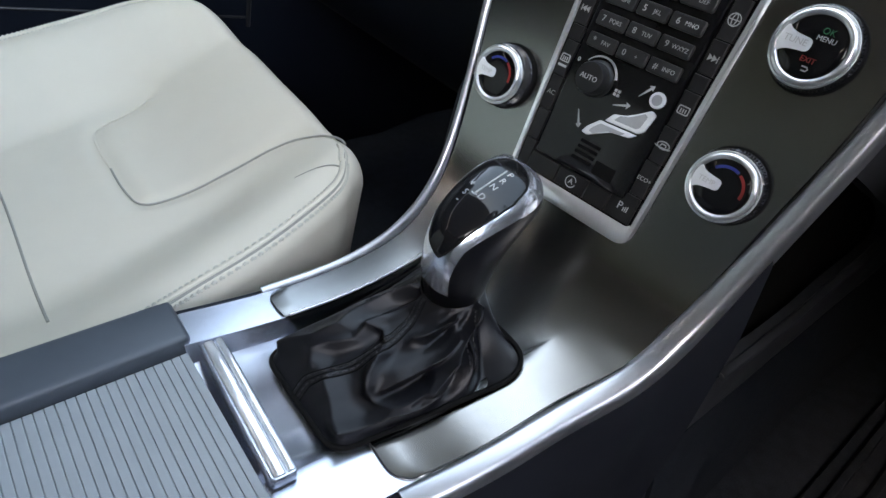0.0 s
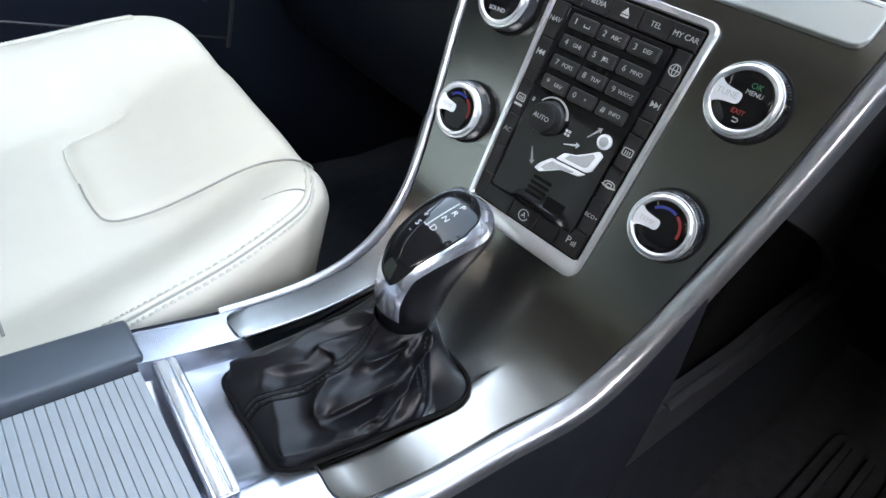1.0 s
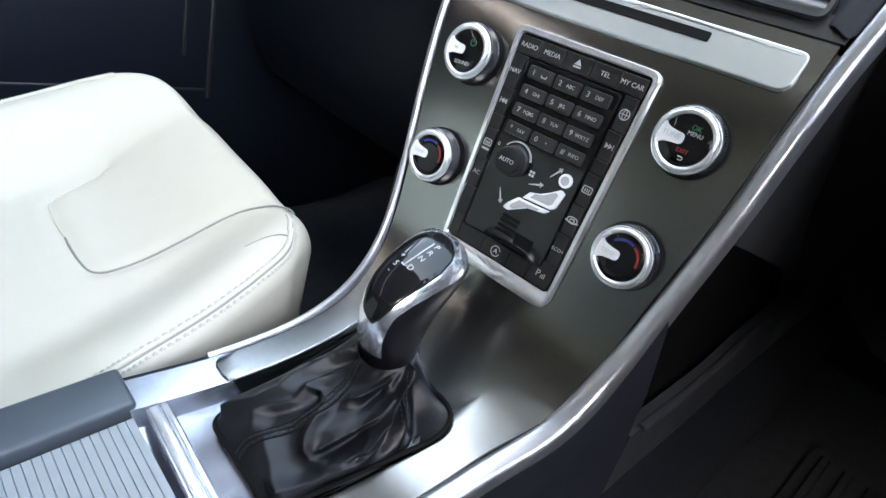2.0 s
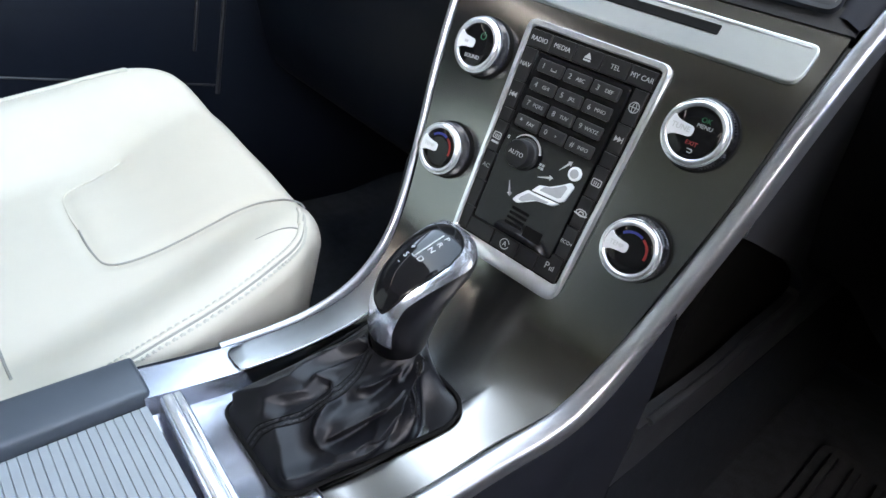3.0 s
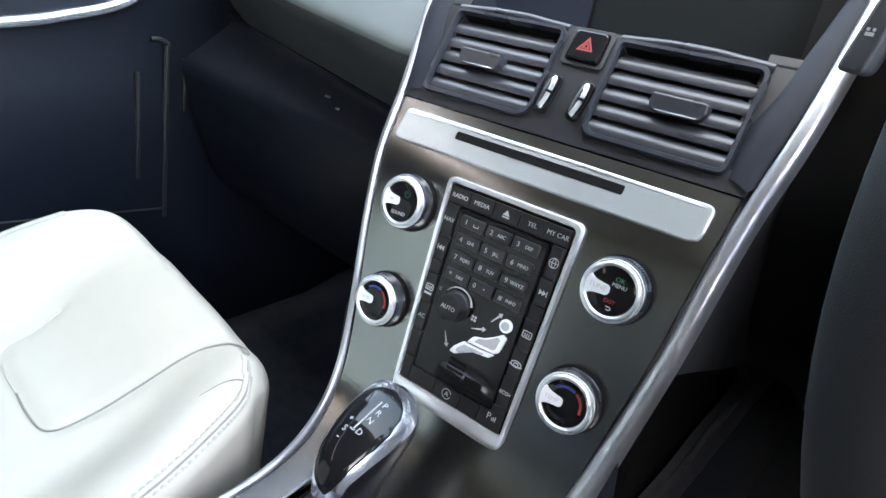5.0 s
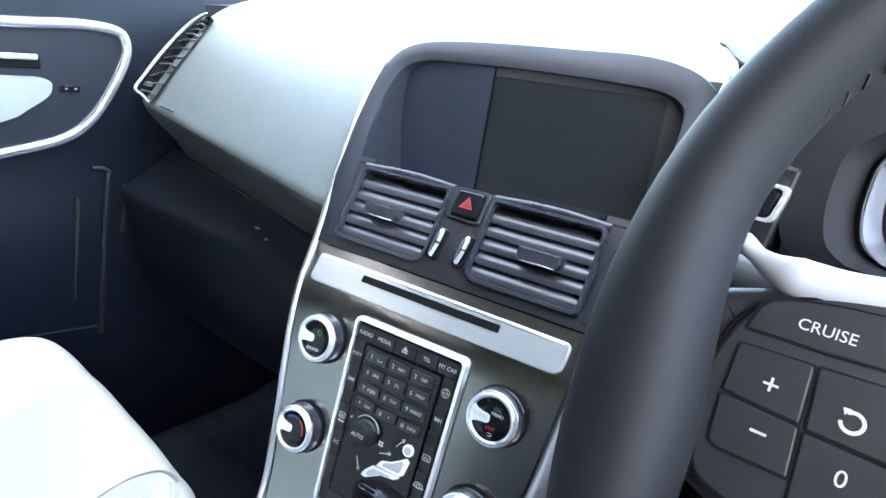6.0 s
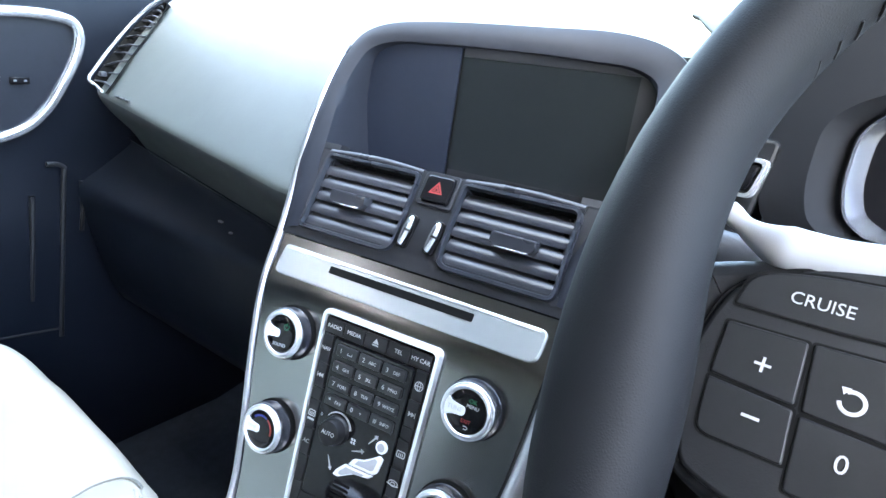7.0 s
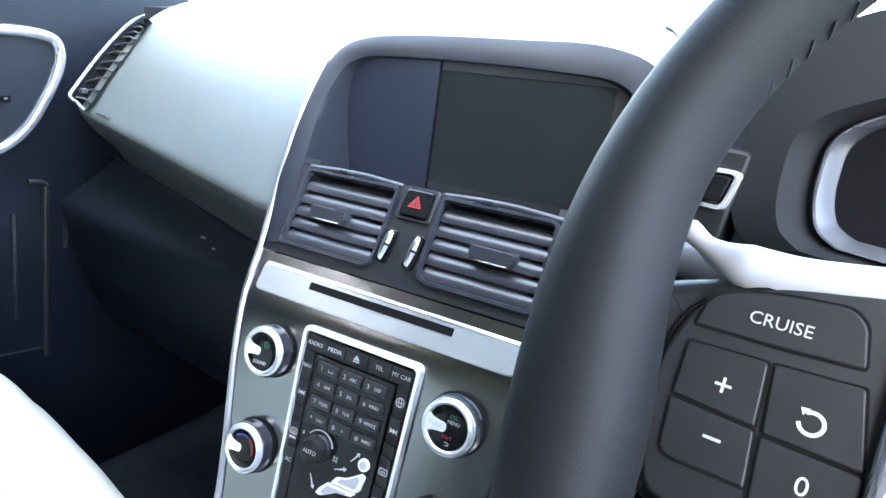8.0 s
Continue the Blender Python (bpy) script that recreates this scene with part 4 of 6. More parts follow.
# ---- rotary knobs ----
def rotary(x, y, kind):
    k = thing("control_knob", STK @ on_face(x, y, 0.0))
    tagged(k, {"sound": "black sound knob in a bright chrome ring", "tune": "black tuning knob in a chrome ring with menu print", "temp": "black temperature knob in a chrome ring with blue and red arc"}[kind], "control knob", "rotary knobs beside the keypad")
    part("collar", lathe(bmesh.new(), [(0.0212, -0.006), (0.0212, -0.0012), (0.0208, -0.0004), (0.0196, -0.0002)], 64), BLACKVOID, k, "black gap round the knob's foot")
    skirt = part("skirt", lathe(bmesh.new(), [(0.0196, -0.006), (0.0198, 0.0004), (0.0201, 0.0012), (0.0199, 0.0078), (0.0192, 0.0086), (0.0178, 0.0090), (0, 0.0090)], 144, (2, 3, 0.0010)), KNURL, k, "knurled black skirt", smooth=False)
    ring = part("ring", lathe(bmesh.new(), [(0.0176, 0.0086), (0.0184, 0.0088), (0.0188, 0.0094), (0.0188, 0.0103), (0.0184, 0.0109), (0.0179, 0.0110), (0.0177, 0.0108)], 72), BRIGHT, k, "bright chrome outer ring")
    part("inner_ring", lathe(bmesh.new(), [(0.0176, 0.0107), (0.0175, 0.0113), (0.0171, 0.0121), (0.0164, 0.0127), (0.0156, 0.0128), (0.0149, 0.0125), (0.0144, 0.0116), (0.0142, 0.0106)], 72), BRIGHT, ring, "polished inner bead")
    f = part("face", lathe(bmesh.new(), [(0.0143, 0.0102), (0.0143, 0.0112), (0.0136, 0.0117), (0.008, 0.0120), (0, 0.0121)], 48), BLACKGLOSS, k, "glossy black face")
    half_ = smooth_path([(-0.0134, 0.0062), (-0.0116, 0.0048), (-0.0096, 0.0040), (-0.0074, 0.0036), (-0.0050, 0.0033), (-0.0022, 0.0030), (-0.0008, 0.0020), (-0.0004, 0.0)], 4)
    flare = [(p[0], -p[1]) for p in half_] + [(p[0], p[1]) for p in reversed(half_[:-1])]
    arc_ = [(-0.0152 * math.cos(a), 0.0152 * math.sin(a)) for a in (0.36, 0.24, 0.12, 0.0, -0.12, -0.24, -0.36)]
    pt = part("pointer", prism(bmesh.new(), flare + arc_, 0.0110, 0.0127), PAWHITE, k, "pale pointer flaring into the ring")
    zt = 0.0122
    zp = 0.0128
    if kind == "sound":
        lettering("SOUND", 0.0036, GREYINK, f, Matrix.Translation((0.0008, -0.0082, zt)) @ pose(0, 0, 0, 0, 0, 4))
        bm = bmesh.new()
        tube(bm, [(0.0045 + 0.0022 * math.cos(a), 0.0066 + 0.0022 * math.sin(a), zt) for a in [2.2 + 4.9 * i / 14 for i in range(15)]], 0.0003, 0.0001, n=4)
        tube(bm, [(0.0045, 0.0068, zt), (0.0045, 0.0096, zt)], 0.0003, 0.0001, n=4)
        part("mark", bm, GREENINK, f, smooth=False)
        bars([(-0.0092, -0.0060, -0.0009, 0.0009)], zp - 0.0002, zp, GREYINK, pt, "print")
    elif kind == "tune":
        lettering("OK", 0.0040, GREENINK, f, Matrix.Translation((0.0034, 0.0078, zt)))
        lettering("MENU", 0.0032, GREYINK, f, Matrix.Translation((0.0040, 0.0044, zt)))
        lettering("EXIT", 0.0034, REDINK, f, Matrix.Translation((0.0014, -0.0058, zt)))
        lettering("TUNE", 0.0042, GREYINK, pt, Matrix.Translation((-0.0078, 0.0004, zp)))
        bm = bmesh.new()
        tube(bm, [(0.0004, -0.0088, zt), (0.0030, -0.0088, zt), (0.0036, -0.0097, zt), (0.0030, -0.0106, zt), (0.0010, -0.0106, zt)], 0.0003, 0.0001, n=4)
        part("mark", bm, WHITEINK, f, smooth=False)
    else:
        lettering("TEMP", 0.0038, GREYINK, pt, Matrix.Translation((-0.0078, 0.0, zp)))
        for a0, a1, ink in ((2.35, 1.15, BLUEINK), (1.05, -0.15, REDINK)):
            bm = bmesh.new()
            tube(bm, [(0.0106 * math.cos(a), 0.0106 * math.sin(a), zt - 0.0003) for a in [a0 + (a1 - a0) * i / 14 for i in range(15)]], 0.0008, 0.0001, n=4)
            part("arc", bm, ink, f, smooth=False)
    return k


rotary(-0.0790, -0.0186, "sound")
rotary(0.0810, -0.0184, "tune")
rotary(-0.0775, -0.0940, "temp")
rotary(0.0787, -0.0924, "temp")


# ---- gear lever ----
lever = thing("gear_lever", pose(0.002, -0.135, 0.300), "automatic gear lever with chrome-edged knob and black leather boot", "gear lever")
LV = Matrix.Translation((-0.002, 0.135, -0.300))       # from the car's axes into the lever's own

# knob and neck: slices from the foot of the neck to the nose, each from the upper outline (y, z) to the lower one, with its half width
SLICES = smooth_path([(-0.1349, 0.3256, -0.1114, 0.328, 0.0197, -0.0023), (-0.1403, 0.34, -0.1089, 0.3411, 0.0202, -0.0015), (-0.1447, 0.3544, -0.1058, 0.3512, 0.0203, -0.0006), (-0.1466, 0.3677, -0.1013, 0.3606, 0.0201, -0.0005), (-0.1449, 0.3819, -0.0969, 0.3666, 0.0207, -0.0012), (-0.1368, 0.3951, -0.0915, 0.3727, 0.0222, -0.0028), (-0.1224, 0.4047, -0.0841, 0.3786, 0.023, -0.0047), (-0.1064, 0.4102, -0.0766, 0.3851, 0.0232, -0.0066), (-0.0911, 0.4132, -0.0708, 0.3925, 0.0206, -0.0087), (-0.0793, 0.4121, -0.0678, 0.3994, 0.0136, -0.0119), (-0.0711, 0.4059, -0.0676, 0.4039, 0.004, -0.0135)], 10)
KX = 0.002


def knob_point(s, phi, grow=0.0):
    """s: slice number 0..10; phi: 0 on the upper outline, positive to the right."""
    f = min(max(s, 0.0), 10.0) * 10
    i = min(int(f), len(SLICES) - 2)
    q = SLICES[i] * (1 - (f - i)) + SLICES[i + 1] * (f - i)
    T, B = Vector((KX + q[5], q[0], q[1])), Vector((KX + q[5], q[2], q[3]))
    c, h = (T + B) / 2, (T - B) / 2
    return c + h * (math.cos(phi) * (1 + grow / h.length)) + Vector(((q[4] + grow) * math.copysign(abs(math.sin(phi)) ** 0.9, math.sin(phi)), 0, 0))


def knob_normal(s, phi):
    e = 0.02
    a = knob_point(s + e, phi) - knob_point(s - e, phi)
    b = knob_point(s, phi + e) - knob_point(s, phi - e)
    n = b.cross(a).normalized()
    return n if n.dot(knob_point(s, phi, 0.001) - knob_point(s, phi)) > 0 else -n


def knob_patch(s0, s1, pa, pb, grow, n=60, k=24):
    b = bmesh.new()
    rows_ = []
    for i in range(n + 1):
        s = s0 + (s1 - s0) * i / n
        a, c = pa(s), pb(s)
        rows_.append([LV @ knob_point(s, a + (c - a) * j / k, grow) for j in range(k + 1)])
    return sheet(b, rows_)


def insert_side(s, side):
    w = float(np.interp(s, [3.72, 3.8, 4.0, 4.2, 4.6, 5.0, 6.0, 6.8, 7.5, 8.0, 8.3, 8.5, 8.62], [-0.0050, -0.0015, 0.0040, 0.0066, 0.0095, 0.0115, 0.0138, 0.0145, 0.0130, 0.0090, 0.0055, 0.0010, -0.0030] if side < 0 else [0.0050, 0.0062, 0.0082, 0.0095, 0.0118, 0.0135, 0.0172, 0.0183, 0.0168, 0.0142, 0.0105, 0.0072, 0.0032]))
    hw = float(np.interp(s, range(11), [SLICES[min(10 * k_, 100)][4] for k_ in range(11)]))
    return side * math.copysign(math.asin(min(0.99, (abs(w) / hw) ** (1 / 0.9))), w)


def chrome_half(s):
    return float(np.interp(s, [0, 2, 3, 4.3, 5, 6, 7.3, 8, 9, 10], [0.64, 0.64, 0.64, 0.76, 0.97, 1.25, 1.55, 1.6, 1.65, 1.7]))


part("insert", knob_patch(3.72, 8.62, lambda s: insert_side(s, -1), lambda s: insert_side(s, 1), 0.0005), BLACKGLOSS, lever, "glossy black shift pattern insert")
part("knob_shell", knob_patch(1.9, 10.0, lambda s: -chrome_half(s), chrome_half, 0.0), LEVERCHROME, lever, "bright chrome shell of knob and collar")
part("knob_grip", knob_patch(0.0, 10.0, lambda s: (chrome_half(s) - 0.02) * sstep(1.7, 2.0, s), lambda s: 2 * math.pi - (chrome_half(s) - 0.02) * sstep(1.7, 2.0, s), -0.0004), BOOTHIDE, lever, "black leather underside of the knob")
bm = bmesh.new()
for sgn in (-1, 1):
    tube(bm, [LV @ knob_point(3.72 + 4.9 * i / 60, insert_side(3.72 + 4.9 * i / 60, sgn), 0.0003) for i in range(61)], 0.0006, 0.0006, n=6)
part("insert_groove", bm, BLACKVOID, lever)


def on_knob(s, off):
    hw = float(np.interp(s, range(11), [SLICES[min(10 * k_, 100)][4] for k_ in range(11)]))
    phi = math.asin(max(-0.95, min(0.95, off / hw)))
    n = knob_normal(s, phi)
    t = (knob_point(s + 0.05, phi) - knob_point(s - 0.05, phi)).normalized()
    x = t.cross(n).normalized()
    m = Matrix((x, n.cross(x), n)).transposed().to_4x4()
    return LV @ Matrix.Translation(knob_point(s, phi, 0.0008)) @ m


for s_, a_, o_ in (("D", 6.25, 0.0048), ("N", 6.80, 0.0048), ("R", 7.22, 0.0054), ("P", 7.62, 0.0052), ("S", 6.05, -0.0030), ("+", 6.45, -0.0040), ("-", 5.72, -0.0030)):
    lettering(s_, 0.0056, WHITEINK, lever, on_knob(a_, o_) @ pose(0, 0, 0, 0, 0, -8), "letter")
for run in ([(6.22, 0.0010), (6.6, 0.0014), (7.2, 0.0018), (7.7, 0.0020)], [(6.22, 0.0022), (6.18, 0.0008), (6.2, -0.0006)]):
    bm = bmesh.new()
    tube(bm, [on_knob(a_, o_).translation for a_, o_ in run], 0.0005, 0.0003, n=5)
    part("gate_line", bm, WHITEINK, lever, "white gate line", smooth=False)

# boot
BOOT_BASE = rounded([(-0.0405, -0.2252), (0.0360, -0.2252), (0.0625, -0.1085), (-0.0425, -0.106)], [0.012, 0.012, 0.022, 0.014], 8)
BOOT_TOP = Vector((0.0005, -0.1250, 0.346))


def boot_base(ang):
    """Where a ray at this angle from the boot's middle leaves its outline."""
    c = Vector((-0.001, -0.160))
    d = Vector((math.cos(ang), math.sin(ang)))
    best = 0.03
    k = len(BOOT_BASE)
    for i in range(k):
        p, q = BOOT_BASE[i] - c, BOOT_BASE[(i + 1) % k] - c
        e = q - p
        den = d.x * e.y - d.y * e.x
        if abs(den) < 1e-9:
            continue
        t = (p.x * e.y - p.y * e.x) / den
        u = (p.x * d.y - p.y * d.x) / den
        if t > 0 and -1e-6 <= u <= 1 + 1e-6:
            best = t
    return c + d * best


def boot_z(x, y):
    return float(np.interp(y, [-0.225, -0.205, -0.158, -0.118, -0.10], [0.2990, 0.2990, 0.3035, 0.3190, 0.3265])) + 0.01 * x


# creases of the leather: height, width, then (angle, height up the boot) along each
SEAM_LINE = [(-1.62, 0.0), (-1.64, 0.12), (-1.57, 0.22), (-1.47, 0.33), (-1.40, 0.50), (-1.37, 0.62), (-1.41, 0.75), (-1.52, 0.86), (-1.70, 0.98)]
CREASES = [
    (0.0046, 0.0040, [(-2.10, 0.10), (-1.96, 0.30), (-1.95, 0.45), (-2.13, 0.60), (-2.22, 0.72), (-2.16, 0.94)]),
    (-0.0045, 0.0045, [(-2.02, 0.62), (-2.05, 0.74), (-2.00, 0.90)]),
    (0.0036, 0.0034, [(-1.50, 0.20), (-1.33, 0.16), (-1.19, 0.11), (-1.08, 0.09)]),
    (0.0048, 0.0036, [(-1.08, 0.09), (-0.94, 0.12), (-0.77, 0.15), (-0.49, 0.16), (-0.31, 0.22), (-0.28, 0.33), (-0.26, 0.46)]),
    (0.0044, 0.0030, [(-1.29, 0.50), (-1.22, 0.38), (-1.12, 0.30), (-1.01, 0.25), (-0.80, 0.21), (-0.63, 0.22), (-0.49, 0.28), (-0.46, 0.36)]),
    (0.0030, 0.0030, [(-1.00, 0.33), (-0.91, 0.38), (-0.66, 0.45), (-0.42, 0.53), (-0.24, 0.64)]),
    (0.0046, 0.0034, [(-0.42, 0.27), (-0.31, 0.43), (-0.14, 0.60), (0.07, 0.75), (0.10, 0.92)]),
    (-0.0070, 0.0052, [(-1.00, 0.28), (-0.80, 0.31), (-0.62, 0.36)]),
    (-0.0050, 0.0060, [(-1.38, 0.30), (-1.22, 0.22), (-1.05, 0.17)]),
    (0.0030, 0.0030, [(-1.76, 0.20), (-1.86, 0.25), (-1.83, 0.33), (-1.72, 0.45), (-1.78, 0.56), (-1.82, 0.64)]),
    (-0.0045, 0.0050, [(-1.70, 0.30), (-1.62, 0.42), (-1.60, 0.52)]),
    (0.0024, 0.0024, [(-1.82, 0.58), (-1.62, 0.60), (-1.47, 0.58)]),
    (-0.0036, 0.0045, [(-0.14, 0.22), (-0.12, 0.38), (0.05, 0.55)]),
    (-0.0030, 0.0040, [(-1.15, 0.56), (-0.85, 0.62), (-0.55, 0.72)]),
    (0.0026, 0.0026, [(-1.12, 0.70), (-0.80, 0.78), (-0.50, 0.86)]),
    (0.0026, 0.0030, [(-2.85, 0.10), (-2.75, 0.45), (-2.85, 0.80)]),
    (0.0020, 0.0030, [(2.2, 0.2), (2.3, 0.6), (2.1, 0.9)]),
]


def fold(ang, s):
    """Outward push of the leather: sharp creases and the hollows between them."""
    v = 0.0
    for high, wide_, run in CREASES:
        best = 1.0
        mid_ = 0.5 * (min(p[0] for p in run) + max(p[0] for p in run))
        if abs(math.atan2(math.sin(ang - mid_), math.cos(ang - mid_))) > 1.3:
            continue
        for (a0, s0), (a1, s1) in zip(run, run[1:]):
            k_ = 0.032
            px_, py_ = math.atan2(math.sin(ang - a0), math.cos(ang - a0)) * k_, (s - s0) * 0.052
            ex, ey = (a1 - a0) * k_, (s1 - s0) * 0.052
            t = min(1, max(0, (px_ * ex + py_ * ey) / (ex * ex + ey * ey)))
            best = min(best, math.hypot(px_ - t * ex, py_ - t * ey))
        q = best / wide_
        v += 1.35 * high * (math.exp(-q * q) if high < 0 else 0.5 * math.exp(-1.4 * q * q) + 0.5 * math.exp(-2.0 * q))
    v += 0.0016 * noise.noise(Vector((math.cos(ang) * 3, math.sin(ang) * 3, s * 5)))
    return v * sstep(0.0, 0.10, s) * sstep(1.0, 0.93, s)


def boot_point(ang, s, lift=0.0):
    """s from 0 at the base to 1 at the neck."""
    b2 = boot_base(ang)
    base = Vector((b2.x, b2.y, boot_z(b2.x, b2.y)))
    topr = Vector((BOOT_TOP.x + 0.0199 * math.cos(ang), BOOT_TOP.y + 0.0176 * math.sin(ang), BOOT_TOP.z + 0.005 * math.sin(ang)))
    low = sstep(0.10, 0.40, ang) * sstep(1.45, 1.1, ang)       # the flat flange at the front corner
    h = s ** (0.81 + 1.3 * low)
    w = (1 - s) ** (1.22 - 0.1 * low)
    p = Vector((topr.x + (base.x - topr.x) * w, topr.y + (base.y - topr.y) * w, base.z + (topr.z - base.z) * h))
    bulge = 0.010 * math.sin(math.pi * min(1, s * 1.25)) * (1 - s) * (1 - low)
    o = Vector((math.cos(ang), math.sin(ang), 0.7)).normalized()
    tight = 1 - 0.9 * sstep(1.9, 2.7, abs(math.atan2(math.sin(ang + 0.25), math.cos(ang + 0.25))))       # taut along the raised strip
    return p + o * ((bulge + fold(ang, s) * (1 - 0.8 * low)) * tight + lift)


bm = bmesh.new()
NA, NS = 380, 110
g = [[bm.verts.new(LV @ boot_point(2 * math.pi * i / NA, j / NS)) for i in range(NA)] for j in range(NS + 1)]
for a, b in zip(g, g[1:]):
    for i in range(NA):
        bm.faces.new((a[i], a[(i + 1) % NA], b[(i + 1) % NA], b[i]))
boot = part("boot", bm, BOOTHIDE, lever, "creased black leather boot", angle=80)
bm = bmesh.new()
k = len(BOOT_BASE)
tube(bm, [LV @ Vector((p.x, p.y, boot_z(p.x, p.y) + 0.0006)) for p in BOOT_BASE], 0.0016, 0.0016, n=10, closed=True)
part("base_ring", bm, BLACKVOID, lever, "dark ring round the foot of the boot")


def stitch_run(name, fn, n, width, mat, parent, gap=0.55):
    """A row of short threads along a curve fn(0..1)."""
    b = bmesh.new()
    for i in range(n):
        p, q = Vector(fn(i / n)), Vector(fn((i + gap) / n))
        m_ = (p + q) / 2 + Vector((0, 0, width * 0.8))
        tube(b, [p, m_, q], width, width, n=5)
    return tagged(part(name, b, mat, parent), kind="stuff")


def seam_angle(s):
    return float(np.interp(s, [p[1] for p in SEAM_LINE], [p[0] for p in SEAM_LINE]))


def beside(s, off):
    """The angle of a line that keeps off metres to the side of the seam."""
    return seam_angle(s) + off / (0.021 + 0.034 * (1 - s))


SEAM_RUN = [0.02 + 0.95 * i / 70 for i in range(71)]
bm = bmesh.new()
sheet(bm, [[LV @ boot_point(beside(s, o), s, h) for o, h in ((-0.0030, 0.0), (-0.0026, 0.0009), (-0.0006, 0.0013), (0.0006, 0.0013), (0.0026, 0.0009), (0.0030, 0.0))] for s in SEAM_RUN])
part("seam", bm, BOOTHIDE, boot, "raised leather seam band")
for off in (-0.0032, 0.0, 0.0032):
    bm = bmesh.new()
    tube(bm, [LV @ boot_point(beside(s, off), s, 0.0012 if off == 0 else 0.0002) for s in SEAM_RUN], 0.0004, 0.0004, n=6)
    part("groove", bm, BLACKVOID, boot, "dark line of the seam")
for off in (-0.0017, 0.0017):
    stitch_run("stitching", lambda t, o=off: LV @ boot_point(beside(0.03 + 0.92 * t, o), 0.03 + 0.92 * t, 0.0012), 26, 0.00042, BOOTTHREAD, boot, 0.6)
for a0 in (0.13, -2.32):
    bm = bmesh.new()
    run_ = [0.30 + 0.62 * i / 30 for i in range(31)] if a0 > 0 else [0.55 + 0.4 * i / 30 for i in range(31)]
    tube(bm, [LV @ boot_point(a0 - 0.10 * (s - 0.3), s, 0.0003) for s in run_], 0.0011, 0.0010, n=8)
    part("seam", bm, BOOTHIDE, boot, "raised leather seam")
    for o in (-0.06, 0.06):
        stitch_run("stitching", lambda t, a=a0, o=o, r=run_: LV @ boot_point(a + o - 0.10 * (r[0] + (r[-1] - r[0]) * t - 0.3), r[0] + (r[-1] - r[0]) * t, 0.0004), 12, 0.00042, BOOTTHREAD, boot, 0.6)


# ---- passenger seat ----
seat = thing("passenger_seat", pose(-0.37, -0.30, 0.0), "cream leather passenger seat cushion beside the console", "car seat")
SV = Matrix.Translation((0.37, 0.30, 0.0))


def seat_dp(y):
    return min(0.262, max(0.188, 0.2 + 0.30 * (-0.096 - y)))


def seat_z(x, y, dips=True):
    d = abs(x + 0.37)
    inner = x > -0.37
    q = sstep(0.50, 0.97, d / seat_dp(y)) if inner else sstep(0.45, 0.95, d / min(0.200, seat_dp(y)))
    z = 0.243 + 0.2 * (min(-0.05, max(-0.6, y)) + 0.225) + 0.034 * sstep(-0.20, -0.06, y) * (1 - q)
    z += (0.05 if inner else 0.062) * q + 0.006 * sstep(-0.20, -0.08, y) * q
    z += 0.0012 * math.exp(-((d - 0.075) / 0.05) ** 2) * sstep(-0.34, -0.2, y)
    # shallow dip along the seams of the front panel
    near = 1.0
    for ax, ay, bx, by in (SEAT_SEAMS if dips else ()):
        e, f = bx - ax, by - ay
        t = min(1, max(0, ((x - ax) * e + (y - ay) * f) / (e * e + f * f)))
        near = min(near, math.hypot(x - ax - t * e, y - ay - t * f))
    return z - 0.0030 * math.exp(-(near / 0.0085) ** 2)


SEAM_R = [(-0.197, -0.0785), (-0.208, -0.0760), (-0.2235, -0.0755), (-0.2405, -0.0785), (-0.2590, -0.0915), (-0.2690, -0.1110), (-0.2750, -0.1330), (-0.2820, -0.1600), (-0.2875, -0.1880), (-0.2905, -0.2060), (-0.2945, -0.2170), (-0.3035, -0.2243), (-0.3200, -0.2272), (-0.345, -0.2282), (-0.370, -0.2275)]
SEAT_SEAMS = []
BOLSTER_R = [(-0.165, -0.0985), (-0.174, -0.1035), (-0.181, -0.114), (-0.186, -0.131)]
for (ax, ay), (bx, by) in zip(SEAM_R, SEAM_R[1:]):
    SEAT_SEAMS.append((ax, ay, bx, by))
    if ay < -0.15:
        SEAT_SEAMS.append((-0.74 - ax, ay, -0.74 - bx, by))

# outline of the top: piped edge at the sides, rolled edge at the front
SIDE = [(-0.118, -0.60), (-0.118, -0.45), (-0.118, -0.34), (-0.119, -0.274), (-0.124, -0.235), (-0.132, -0.18), (-0.144, -0.130), (-0.154, -0.108), (-0.172, -0.0940), (-0.206, -0.0820), (-0.250, -0.0740), (-0.305, -0.0690), (-0.370, -0.0655)]
DOORSIDE = [(-0.370, -0.0655), (-0.440, -0.0625), (-0.495, -0.0670), (-0.535, -0.0830), (-0.558, -0.1140), (-0.567, -0.1500), (-0.570, -0.190), (-0.570, -0.250), (-0.570, -0.34), (-0.570, -0.45), (-0.570, -0.60)]
half = smooth_path(SIDE, 9)
OUTL = [(p[0], p[1]) for p in half] + [(p[0], p[1]) for p in smooth_path(DOORSIDE, 9)[1:]] + [(-0.568 + 0.0321 * i, -0.60) for i in range(1, 14)]
CEN = (-0.37, -0.34)
bm = bmesh.new()
rings = []
TS = [i / 90 for i in range(91)]
for t in TS:
    rings.append([bm.verts.new(SV @ Vector((CEN[0] + (ox - CEN[0]) * t, max(-0.60, CEN[1] + (oy - CEN[1]) * t), 0.0))) for ox, oy in OUTL])
for r in rings:
    for v in r:
        w = SV.inverted() @ v.co
        v.co = SV @ Vector((w.x, w.y, seat_z(w.x, w.y)))
edge = [SV.inverted() @ v.co for v in rings[-1]]
